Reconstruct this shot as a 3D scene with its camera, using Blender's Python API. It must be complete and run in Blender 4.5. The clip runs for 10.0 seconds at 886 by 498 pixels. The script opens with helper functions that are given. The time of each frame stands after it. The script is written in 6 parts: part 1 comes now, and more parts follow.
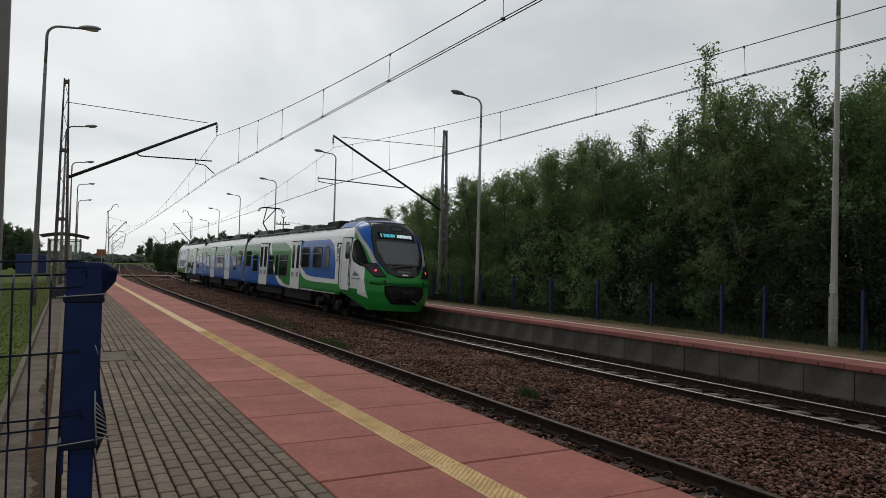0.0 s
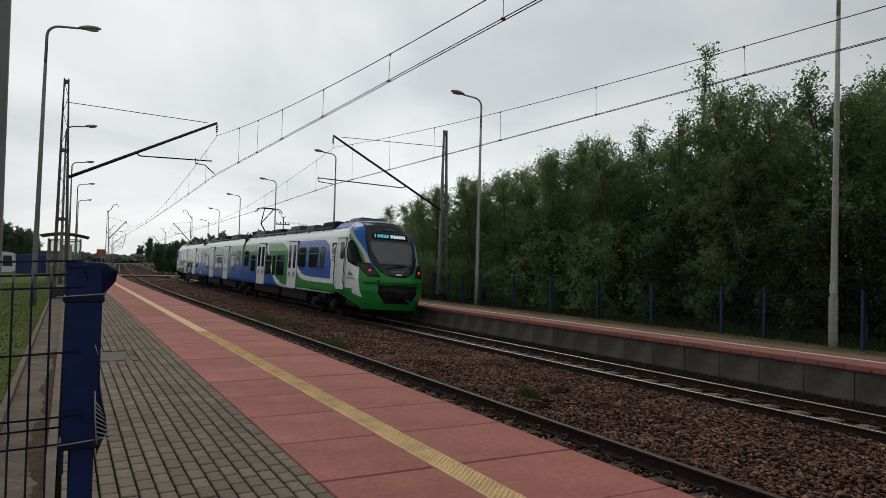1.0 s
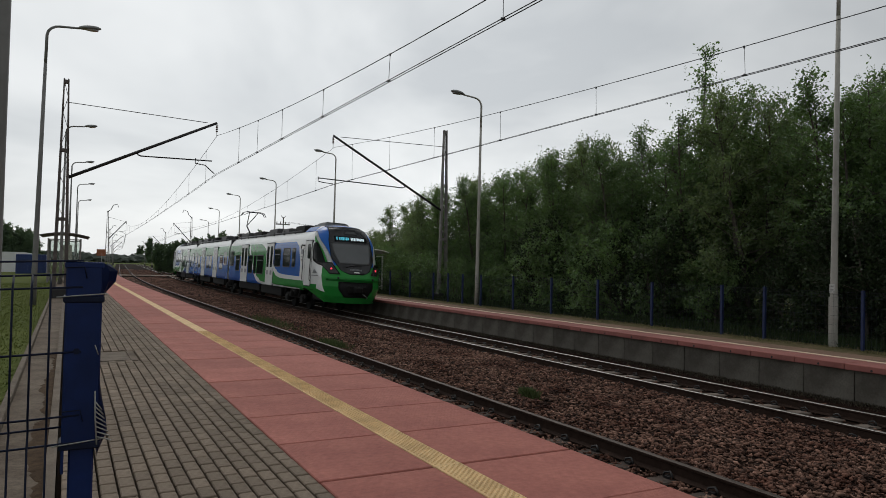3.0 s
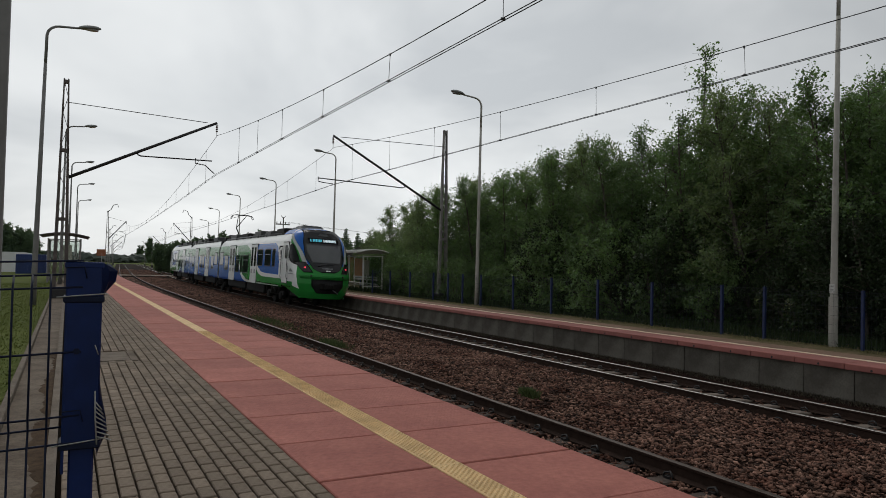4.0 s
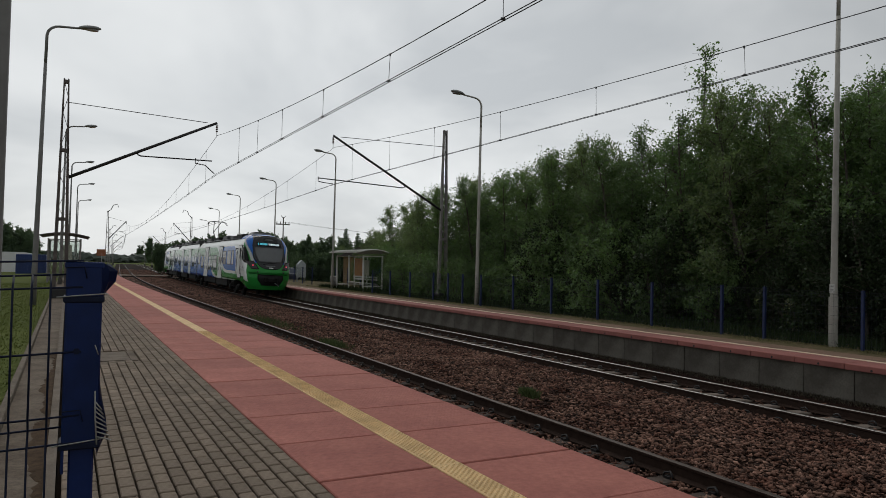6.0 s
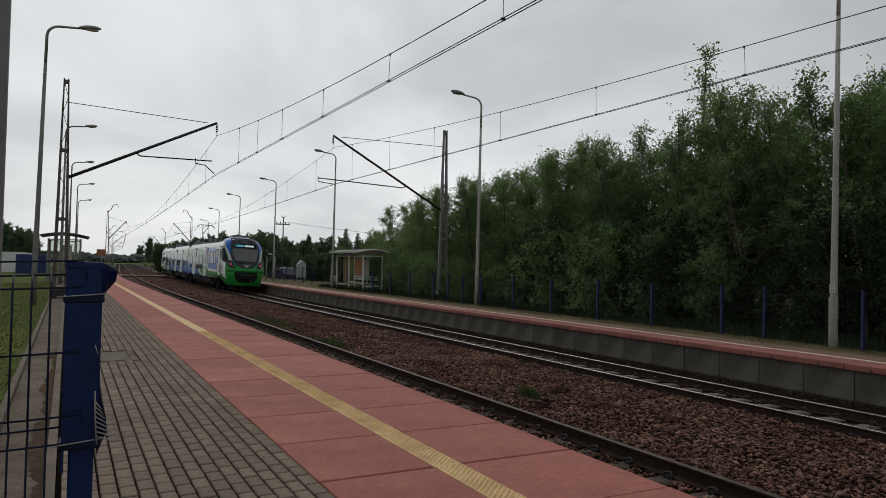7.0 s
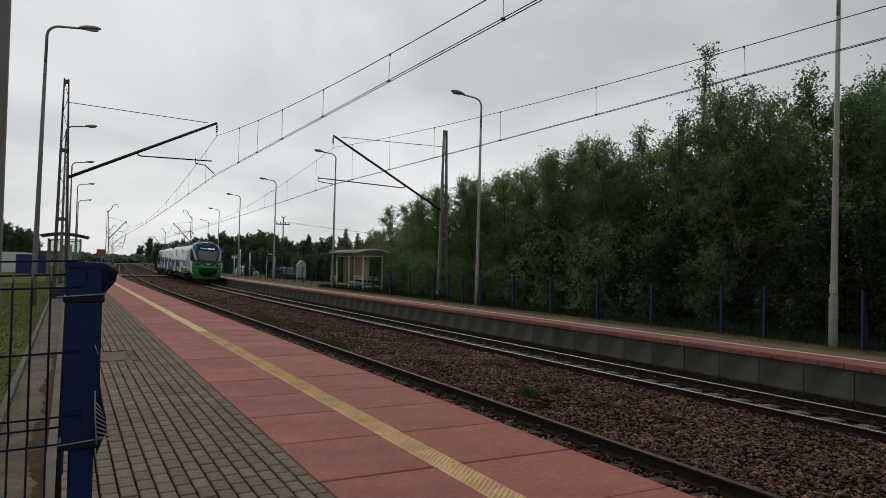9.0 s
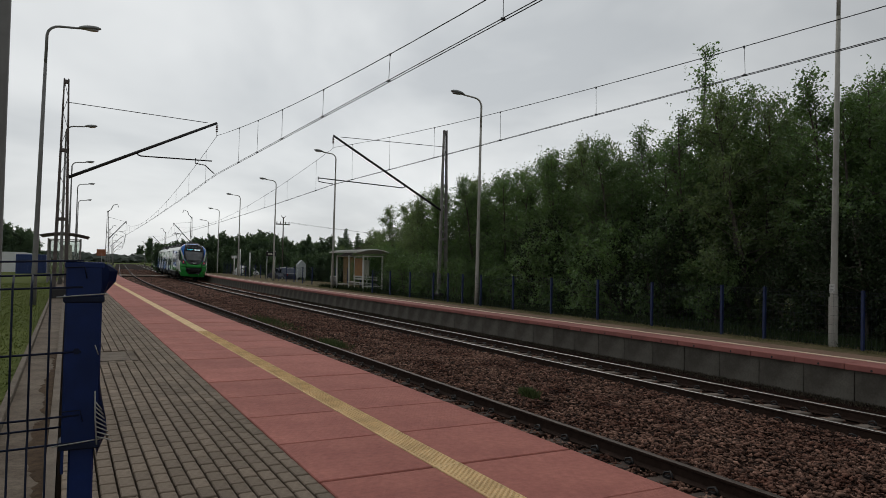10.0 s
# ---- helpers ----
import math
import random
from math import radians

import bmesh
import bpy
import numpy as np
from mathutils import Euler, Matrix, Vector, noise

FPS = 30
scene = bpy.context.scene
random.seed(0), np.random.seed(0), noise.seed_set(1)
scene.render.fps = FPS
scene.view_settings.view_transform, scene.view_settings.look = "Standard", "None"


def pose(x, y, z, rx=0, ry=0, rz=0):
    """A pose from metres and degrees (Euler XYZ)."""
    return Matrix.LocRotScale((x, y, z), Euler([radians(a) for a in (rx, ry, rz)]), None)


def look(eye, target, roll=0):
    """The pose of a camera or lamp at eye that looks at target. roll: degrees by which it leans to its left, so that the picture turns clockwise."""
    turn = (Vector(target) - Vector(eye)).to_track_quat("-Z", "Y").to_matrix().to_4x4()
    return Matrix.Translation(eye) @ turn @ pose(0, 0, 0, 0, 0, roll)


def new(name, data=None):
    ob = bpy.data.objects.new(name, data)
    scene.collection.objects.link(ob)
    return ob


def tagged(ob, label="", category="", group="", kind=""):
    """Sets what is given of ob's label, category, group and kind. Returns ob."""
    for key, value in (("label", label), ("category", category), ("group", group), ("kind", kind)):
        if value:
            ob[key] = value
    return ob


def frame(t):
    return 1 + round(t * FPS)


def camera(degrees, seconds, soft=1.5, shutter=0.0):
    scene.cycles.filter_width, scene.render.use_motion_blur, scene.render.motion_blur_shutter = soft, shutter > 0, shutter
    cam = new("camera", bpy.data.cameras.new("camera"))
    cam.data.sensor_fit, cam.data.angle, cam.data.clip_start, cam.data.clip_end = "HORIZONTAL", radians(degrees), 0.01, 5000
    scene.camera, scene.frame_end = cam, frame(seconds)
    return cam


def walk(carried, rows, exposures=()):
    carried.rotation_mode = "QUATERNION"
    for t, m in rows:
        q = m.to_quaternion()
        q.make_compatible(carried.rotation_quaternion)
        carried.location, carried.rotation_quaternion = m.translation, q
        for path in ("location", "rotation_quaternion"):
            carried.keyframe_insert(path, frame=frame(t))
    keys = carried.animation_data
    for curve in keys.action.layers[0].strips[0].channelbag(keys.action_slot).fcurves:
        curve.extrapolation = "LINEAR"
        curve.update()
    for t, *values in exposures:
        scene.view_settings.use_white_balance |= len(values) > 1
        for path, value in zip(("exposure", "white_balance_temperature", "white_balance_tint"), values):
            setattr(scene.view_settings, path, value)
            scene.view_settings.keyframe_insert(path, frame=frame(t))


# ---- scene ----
cam = camera(64.39, 10.0, soft=0.7)
EYE = (0.0, 0.0, 2.0846)
VIEW = look(EYE, (4.7060, 8.8205, 2.3126), 1.192)
walk(cam, [(0.0, VIEW), (10.0, VIEW)], [(0.0, -0.05), (2.5, -0.06), (4.0, -0.13), (5.5, -0.19), (10.0, -0.20)])

# ---- light: an overcast day ----
world = bpy.data.worlds.new("overcast")
scene.world = world
world.use_nodes = True
wn, wl = world.node_tree.nodes, world.node_tree.links
wn.clear()
w_out = wn.new("ShaderNodeOutputWorld")
w_bg = wn.new("ShaderNodeBackground")
w_sky = wn.new("ShaderNodeTexSky")
w_sky.sky_type, w_sky.sun_disc = "NISHITA", False
w_sky.sun_elevation, w_sky.sun_rotation = radians(42), radians(8)
w_co = wn.new("ShaderNodeTexCoord")
w_sep = wn.new("ShaderNodeSeparateXYZ")
wl.new(w_co.outputs["Generated"], w_sep.inputs[0])
# clouds: soft layers stretched towards the horizon
w_zz = wn.new("ShaderNodeMath")
w_zz.operation = "ADD"
w_zz.inputs[1].default_value = 0.42
wl.new(w_sep.outputs["Z"], w_zz.inputs[0])
w_dx, w_dy = wn.new("ShaderNodeMath"), wn.new("ShaderNodeMath")
for nd, axis in ((w_dx, "X"), (w_dy, "Y")):
    nd.operation = "DIVIDE"
    wl.new(w_sep.outputs[axis], nd.inputs[0])
    wl.new(w_zz.outputs[0], nd.inputs[1])
w_com = wn.new("ShaderNodeCombineXYZ")
wl.new(w_dx.outputs[0], w_com.inputs[0])
wl.new(w_dy.outputs[0], w_com.inputs[1])
w_noise = wn.new("ShaderNodeTexNoise")
w_noise.inputs["Scale"].default_value = 1.35
w_noise.inputs["Detail"].default_value = 5
w_noise.inputs["Roughness"].default_value = 0.5
w_noise.inputs["Distortion"].default_value = 0.4
wl.new(w_com.outputs[0], w_noise.inputs["Vector"])
w_ramp = wn.new("ShaderNodeValToRGB")
w_ramp.color_ramp.elements[0].position, w_ramp.color_ramp.elements[0].color = 0.34, (0.55, 0.578, 0.60, 1)
w_ramp.color_ramp.elements[1].position, w_ramp.color_ramp.elements[1].color = 0.66, (0.92, 0.94, 0.94, 1)
wl.new(w_noise.outputs["Fac"], w_ramp.inputs[0])
# the veil of cloud is thinnest low over the line of the railway, where the sun stands behind it
w_dot = wn.new("ShaderNodeVectorMath")
w_dot.operation = "DOT_PRODUCT"
w_dot.inputs[1].default_value = Vector((0.26, 0.93, 0.26)).normalized()
wl.new(w_co.outputs["Generated"], w_dot.inputs[0])
w_glow = wn.new("ShaderNodeMapRange")
w_glow.inputs["From Min"].default_value, w_glow.inputs["From Max"].default_value = 0.62, 1.0
w_glow.inputs["To Min"].default_value, w_glow.inputs["To Max"].default_value = 0.70, 1.21
wl.new(w_dot.outputs["Value"], w_glow.inputs["Value"])
w_mul = wn.new("ShaderNodeVectorMath")
w_mul.operation = "SCALE"
wl.new(w_ramp.outputs[0], w_mul.inputs[0])
wl.new(w_glow.outputs["Result"], w_mul.inputs["Scale"])
w_top = wn.new("ShaderNodeMapRange")
w_top.inputs["From Min"].default_value, w_top.inputs["From Max"].default_value = 0.25, 0.85
w_top.inputs["To Min"].default_value, w_top.inputs["To Max"].default_value = 1.0, 0.92
wl.new(w_sep.outputs["Z"], w_top.inputs["Value"])
w_mul2 = wn.new("ShaderNodeVectorMath")
w_mul2.operation = "SCALE"
wl.new(w_mul.outputs[0], w_mul2.inputs[0])
wl.new(w_top.outputs["Result"], w_mul2.inputs["Scale"])
w_sc = wn.new("ShaderNodeVectorMath")
w_sc.operation = "SCALE"
w_sc.inputs["Scale"].default_value = 0.06
wl.new(w_sky.outputs[0], w_sc.inputs[0])
w_mix = wn.new("ShaderNodeMix")
w_mix.data_type = "RGBA"
w_mix.inputs["Factor"].default_value = 0.94
wl.new(w_sc.outputs[0], w_mix.inputs["A"])
wl.new(w_mul2.outputs[0], w_mix.inputs["B"])
wl.new(w_mix.outputs["Result"], w_bg.inputs[0])
w_bg.inputs[1].default_value = 1.0
wl.new(w_bg.outputs[0], w_out.inputs[0])

sun = new("sun", bpy.data.lights.new("sun", "SUN"))
sun.data.energy, sun.data.angle, sun.data.color = 0.68, radians(30), (1.0, 0.97, 0.92)
sun.matrix_world = look((8, 60, 55), (0, 0, 0))


# ---- materials ----
def mat(name, color, rough=0.7, metal=0.0, vary=0.0, scale=6.0, bump=0.0, bscale=60.0, color2=None, spread=(0.35, 0.7),
        rnd=0.0, coat=0.0, island=0.0, emit=None, power=0.0, spec=0.5, fine=0.0):
    m = bpy.data.materials.new(name)
    m.use_nodes = True
    n, l = m.node_tree.nodes, m.node_tree.links
    b = n["Principled BSDF"]
    b.inputs["Base Color"].default_value = (*color, 1)
    b.inputs["Roughness"].default_value, b.inputs["Metallic"].default_value = rough, metal
    b.inputs["Coat Weight"].default_value = coat
    b.inputs["Specular IOR Level"].default_value = spec
    if emit:
        b.inputs["Emission Color"].default_value, b.inputs["Emission Strength"].default_value = (*emit, 1), power
    co = n.new("ShaderNodeTexCoord")
    out = None
    if vary or color2:
        t = n.new("ShaderNodeTexNoise")
        t.inputs["Scale"].default_value, t.inputs["Detail"].default_value, t.inputs["Roughness"].default_value = scale, 8, 0.62
        l.new(co.outputs["Object"], t.inputs["Vector"])
        r = n.new("ShaderNodeValToRGB")
        c2 = color2 or tuple(c * (1 - vary) for c in color)
        r.color_ramp.elements[0].position, r.color_ramp.elements[0].color = spread[0], (*c2, 1)
        r.color_ramp.elements[1].position, r.color_ramp.elements[1].color = spread[1], (*color, 1)
        l.new(t.outputs["Fac"], r.inputs[0])
        out = r.outputs[0]
        if fine:
            t2 = n.new("ShaderNodeTexNoise")
            t2.inputs["Scale"].default_value, t2.inputs["Detail"].default_value = scale * 18, 4
            l.new(co.outputs["Object"], t2.inputs["Vector"])
            f = n.new("ShaderNodeMapRange")
            f.inputs["From Min"].default_value, f.inputs["From Max"].default_value = 0.3, 0.7
            f.inputs["To Min"].default_value, f.inputs["To Max"].default_value = 1 - fine, 1 + fine * 0.6
            l.new(t2.outputs["Fac"], f.inputs["Value"])
            mu = n.new("ShaderNodeVectorMath")
            mu.operation = "SCALE"
            l.new(out, mu.inputs[0])
            l.new(f.outputs["Result"], mu.inputs["Scale"])
            out = mu.outputs[0]
    if rnd or island:
        src = n.new("ShaderNodeObjectInfo").outputs["Random"] if rnd else n.new("ShaderNodeNewGeometry").outputs["Random Per Island"]
        k = rnd or island
        f = n.new("ShaderNodeMapRange")
        f.inputs["To Min"].default_value, f.inputs["To Max"].default_value = 1 - k, 1 + k
        l.new(src, f.inputs["Value"])
        mu = n.new("ShaderNodeVectorMath")
        mu.operation = "SCALE"
        if out:
            l.new(out, mu.inputs[0])
        else:
            mu.inputs[0].default_value = color
        l.new(f.outputs["Result"], mu.inputs["Scale"])
        out = mu.outputs[0]
    if out:
        l.new(out, b.inputs["Base Color"])
    if bump:
        t = n.new("ShaderNodeTexNoise")
        t.inputs["Scale"].default_value, t.inputs["Detail"].default_value = bscale, 5
        l.new(co.outputs["Object"], t.inputs["Vector"])
        bu = n.new("ShaderNodeBump")
        bu.inputs["Strength"].default_value, bu.inputs["Distance"].default_value = bump, 0.01
        l.new(t.outputs["Fac"], bu.inputs["Height"])
        l.new(bu.outputs[0], b.inputs["Normal"])
    return m


M_PAVER = mat("paver_concrete", (0.240, 0.188, 0.142), 0.9, spec=0.2, vary=0.28, scale=1.7, bump=0.4, bscale=180, rnd=0.16, fine=0.2)
M_PAVER_J = mat("paver_concrete_field", (0.240, 0.188, 0.142), 0.9, spec=0.2, vary=0.28, scale=1.7, bump=0.4, bscale=180, island=0.16, fine=0.2)
M_JOINT = mat("joint_sand", (0.022, 0.015, 0.011), 1.0, spec=0.05, vary=0.4, scale=30)
M_PINK = mat("red_platform_concrete", (0.46, 0.176, 0.140), 0.85, spec=0.2, color2=(0.315, 0.112, 0.092), scale=1.1, bump=0.35, bscale=90, rnd=0.10, fine=0.16)
M_PINK_EDGE = mat("red_edge_concrete", (0.34, 0.12, 0.10), 0.85, color2=(0.24, 0.085, 0.075), scale=2.0, bump=0.3, bscale=90, rnd=0.08)
M_YELLOW = mat("yellow_tactile", (0.82, 0.585, 0.305), 0.75, spec=0.2, color2=(0.60, 0.42, 0.22), scale=5, bump=0.25, bscale=120, fine=0.2)
M_PALE = mat("pale_line_paint", (0.80, 0.68, 0.50), 0.8, vary=0.35, scale=5)
M_KERB = mat("kerb_concrete", (0.20, 0.165, 0.132), 0.92, spec=0.15, vary=0.35, scale=4, bump=0.4, bscale=120, fine=0.2)
M_STRIP = mat("path_concrete", (0.195, 0.157, 0.122), 0.92, spec=0.15, color2=(0.098, 0.075, 0.056), scale=2.2, bump=0.4, bscale=120, fine=0.25)
M_PANEL = mat("wall_concrete", (0.168, 0.156, 0.134), 0.9, spec=0.15, color2=(0.090, 0.081, 0.069), scale=1.6, bump=0.3, bscale=70, rnd=0.08, fine=0.15)
M_RAIL = mat("rail_rust", (0.050, 0.031, 0.024), 0.9, spec=0.12, vary=0.4, scale=9, bump=0.3)
M_RAILWORN = mat("rail_worn_brown", (0.105, 0.080, 0.066), 0.55, metal=0.45, color2=(0.060, 0.044, 0.036), scale=4, spec=0.3)
M_RAILTOP = mat("rail_polished", (0.34, 0.32, 0.30), 0.42, metal=0.9, vary=0.25, scale=5)
M_SLEEPER = mat("sleeper_concrete", (0.20, 0.16, 0.13), 0.92, color2=(0.09, 0.068, 0.055), scale=4, bump=0.4, rnd=0.12)
# bed near black: shade in the gaps between stones is in its colour
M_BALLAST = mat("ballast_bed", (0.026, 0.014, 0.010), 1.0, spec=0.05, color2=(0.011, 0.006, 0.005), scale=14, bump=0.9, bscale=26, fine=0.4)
M_STONE = mat("ballast_stone", (0.222, 0.130, 0.096), 0.9, spec=0.2, color2=(0.080, 0.034, 0.023), scale=1.3, island=0.9)
M_GRASS = mat("grass_ground", (0.125, 0.145, 0.042), 1.0, spec=0.05, color2=(0.075, 0.096, 0.026), scale=0.8, bump=0.6, bscale=30, fine=0.35)
M_BLADE = mat("grass_blade", (0.120, 0.142, 0.040), 1.0, spec=0.05, island=0.14)
M_DRYBLADE = mat("verge_blade", (0.13, 0.125, 0.045), 0.85, island=0.5)
M_SOIL = mat("verge_soil", (0.17, 0.128, 0.082), 1.0, spec=0.05, color2=(0.09, 0.085, 0.04), scale=2.5, bump=0.5, bscale=40, fine=0.3)
M_FARPAVE = mat("worn_red_paving", (0.27, 0.175, 0.130), 0.95, spec=0.1, color2=(0.17, 0.115, 0.085), scale=1.5, bump=0.3, fine=0.25)
M_ASPHALT = mat("asphalt", (0.075, 0.073, 0.07), 0.9, vary=0.3, scale=2, bump=0.3)
M_BLUE = mat("blue_paint", (0.006, 0.020, 0.100), 0.45, vary=0.4, scale=8, bump=0.06, bscale=30, spec=0.22)
M_BLUE_DULL = mat("blue_fence_paint", (0.010, 0.024, 0.095), 0.55, vary=0.3, scale=5)
M_WIRE = mat("fence_wire", (0.008, 0.012, 0.032), 0.5, vary=0.2, scale=20, spec=0.15)
M_GALV = mat("galvanised_steel", (0.36, 0.36, 0.35), 0.5, metal=0.35, color2=(0.26, 0.26, 0.25), scale=3, bump=0.1)
M_LAMP = mat("concrete_lamp_pole", (0.42, 0.405, 0.37), 0.8, color2=(0.31, 0.30, 0.27), scale=2.5, bump=0.2)
# darker grey for the lamp poles beside the near platform
M_POLE = mat("dark_grey_pole", (0.21, 0.21, 0.205), 0.6, metal=0.2, color2=(0.15, 0.148, 0.142), scale=2.5, bump=0.1)
# rust brown, with the backlit mast's darkness put into the colour
M_RUST_BACKLIT = mat("rusty_backlit_mast_steel", (0.135, 0.115, 0.108), 0.75, metal=0.2, color2=(0.075, 0.060, 0.055), scale=5)
M_MAST = mat("mast_steel", (0.26, 0.252, 0.24), 0.65, metal=0.2, color2=(0.15, 0.138, 0.13), scale=5)
M_DARK = mat("dark_steel", (0.028, 0.027, 0.028), 0.55, metal=0.2, vary=0.3, scale=6)
M_CABLE = mat("wire_copper", (0.03, 0.03, 0.03), 0.6, metal=0.3)
M_INSUL = mat("insulator_brown", (0.06, 0.025, 0.018), 0.3)
M_HEAD = mat("lamp_head_grey", (0.24, 0.25, 0.25), 0.45, vary=0.2, scale=6)
M_DIFF = mat("lamp_glass", (0.45, 0.46, 0.46), 0.2)
M_MESH = mat("fence_mesh_wire", (0.010, 0.016, 0.040), 0.6, vary=0.2, scale=5)
M_PLATE = mat("white_plate", (0.6, 0.6, 0.58), 0.5, vary=0.15, scale=20)


def add_tread(m, pitch):
    """Fine diamond tread pressed into a slab."""
    n, l = m.node_tree.nodes, m.node_tree.links
    b = n["Principled BSDF"]
    co = n.new("ShaderNodeTexCoord")
    hs = []
    for rot in (30, -30):
        mp = n.new("ShaderNodeMapping")
        mp.inputs["Rotation"].default_value = (0, 0, radians(rot))
        l.new(co.outputs["Object"], mp.inputs["Vector"])
        w = n.new("ShaderNodeTexWave")
        w.inputs["Scale"].default_value = 1 / pitch / 3.2
        w.inputs["Distortion"].default_value = 0.4
        l.new(mp.outputs[0], w.inputs["Vector"])
        hs.append(w.outputs["Fac"])
    mu = n.new("ShaderNodeMath")
    mu.operation = "MULTIPLY"
    l.new(hs[0], mu.inputs[0])
    l.new(hs[1], mu.inputs[1])
    bu = n.new("ShaderNodeBump")
    bu.inputs["Strength"].default_value, bu.inputs["Distance"].default_value = 0.35, 0.004
    l.new(mu.outputs[0], bu.inputs["Height"])
    old = b.inputs["Normal"].links[0].from_socket
    l.new(old, bu.inputs["Normal"])
    l.new(bu.outputs[0], b.inputs["Normal"])


add_tread(M_PINK, 0.03)


# ---- helpers for shapes ----
def obj(name, bm_or_mesh, material=None, parent=None, label=""):
    if isinstance(bm_or_mesh, bmesh.types.BMesh):
        me = bpy.data.meshes.new(name)
        bm_or_mesh.to_mesh(me)
        bm_or_mesh.free()
    else:
        me = bm_or_mesh
    if material and not me.materials:
        me.materials.append(material)
    ob = new(name, me)
    if parent:
        ob.parent = parent
    if label:
        ob["label"] = label
    return ob


def part(name, bm, material, parent, label=""):
    """One mesh under a thing or under a part."""
    return obj(name, bm, material, parent, label)


def mesh_of(name, verts, faces, material=None):
    me = bpy.data.meshes.new(name)
    me.from_pydata([tuple(v) for v in verts], [], [tuple(f) for f in faces])
    me.update()
    if material:
        me.materials.append(material)
    return me


def box(bm, x0, x1, y0, y1, z0, z1, bevel=0.0, m=None):
    r = bmesh.ops.create_cube(bm, size=1.0)
    for v in r["verts"]:
        v.co = Vector((x0 + (v.co.x + 0.5) * (x1 - x0), y0 + (v.co.y + 0.5) * (y1 - y0), z0 + (v.co.z + 0.5) * (z1 - z0)))
    vs = r["verts"]
    if bevel:
        es = list({e for v in vs for e in v.link_edges})
        g = bmesh.ops.bevel(bm, geom=es, offset=bevel, segments=1, affect="EDGES", profile=0.5)
        vs = list({v for f in g["faces"] for v in f.verts} | {v for v in vs if v.is_valid})
    if m is not None:
        bmesh.ops.transform(bm, matrix=m, verts=[v for v in vs if v.is_valid])
    return bm


def boxed(*a, **k):
    return box(bmesh.new(), *a, **k)


def tube(bm, pts, r0, r1=None, sides=8, caps=True):
    """A round bar along points, tapering from r0 to r1."""
    r1 = r0 if r1 is None else r1
    pts = [Vector(p) for p in pts]
    rings, n = [], len(pts)
    side = None
    for i, p in enumerate(pts):
        d = (pts[min(i + 1, n - 1)] - pts[max(i - 1, 0)]).normalized()
        if side is None:
            side = d.cross(Vector((0, 0, 1)) if abs(d.z) < 0.9 else Vector((1, 0, 0))).normalized()
        side = (side - d * side.dot(d)).normalized()
        up = d.cross(side)
        r = r0 + (r1 - r0) * i / max(n - 1, 1)
        rings.append([bm.verts.new(p + (side * math.cos(a) + up * math.sin(a)) * r) for a in (2 * math.pi * k / sides for k in range(sides))])
    for a, b in zip(rings, rings[1:]):
        for k in range(sides):
            f = bm.faces.new((a[k], a[(k + 1) % sides], b[(k + 1) % sides], b[k]))
            f.smooth = True
    if caps:
        bm.faces.new(rings[0][::-1])
        bm.faces.new(rings[-1])
    return bm


def tubed(*a, **k):
    return tube(bmesh.new(), *a, **k)


def thing(name, label, category, at=None, group=""):
    ob = new(name)
    ob.empty_display_size = 0.2
    if at is not None:
        ob.matrix_basis = at
    return tagged(ob, label, category, group)


# ---- the line of the railway: straight, then a gentle bend ----
C1, C2 = 5.149, 10.921
Z2, CANT = -0.1975, 0.068
BEND0, BEND1, K = 38.65, 103.7, 0.0009


def heading(s):
    return K * (min(max(s, BEND0), BEND1) - BEND0)


def along(s, off=0.0, z=0.0):
    """The place s metres along the line, off metres beside it."""
    if s <= BEND0:
        x, y, h = 0.0, s, 0.0
    else:
        q, h = min(s, BEND1) - BEND0, heading(s)
        x, y = (1 - math.cos(K * q)) / K, BEND0 + math.sin(K * q) / K
        if s > BEND1:
            x, y = x + math.sin(h) * (s - BEND1), y + math.cos(h) * (s - BEND1)
    return Vector((x + off * math.cos(h), y - off * math.sin(h), z))


def place(s, off=0.0, z=0.0, turn=0.0):
    """The pose there, y along the line."""
    return Matrix.Translation(along(s, off, z)) @ Matrix.Rotation(radians(turn) - heading(s), 4, "Z")


def ribbon(name, profile, s0, s1, material, step=2.0, closed=False):
    """A profile of (off, z) drawn along the line."""
    ss = [s0 + (s1 - s0) * i / max(1, round((s1 - s0) / step)) for i in range(max(1, round((s1 - s0) / step)) + 1)]
    vs = [along(s, o, z) for s in ss for o, z in profile]
    n = len(profile)
    fs = [(i * n + k, i * n + (k + 1) % n, (i + 1) * n + (k + 1) % n, (i + 1) * n + k) for i in range(len(ss) - 1) for k in range(n if closed else n - 1)]
    if closed:
        fs += [tuple(range(n))[::-1], tuple((len(ss) - 1) * n + k for k in range(n))]
    return mesh_of(name, vs, fs, material)


def structure(name, me, label, category="", kind="structure"):
    return tagged(obj(name, me), label, category, kind=kind)


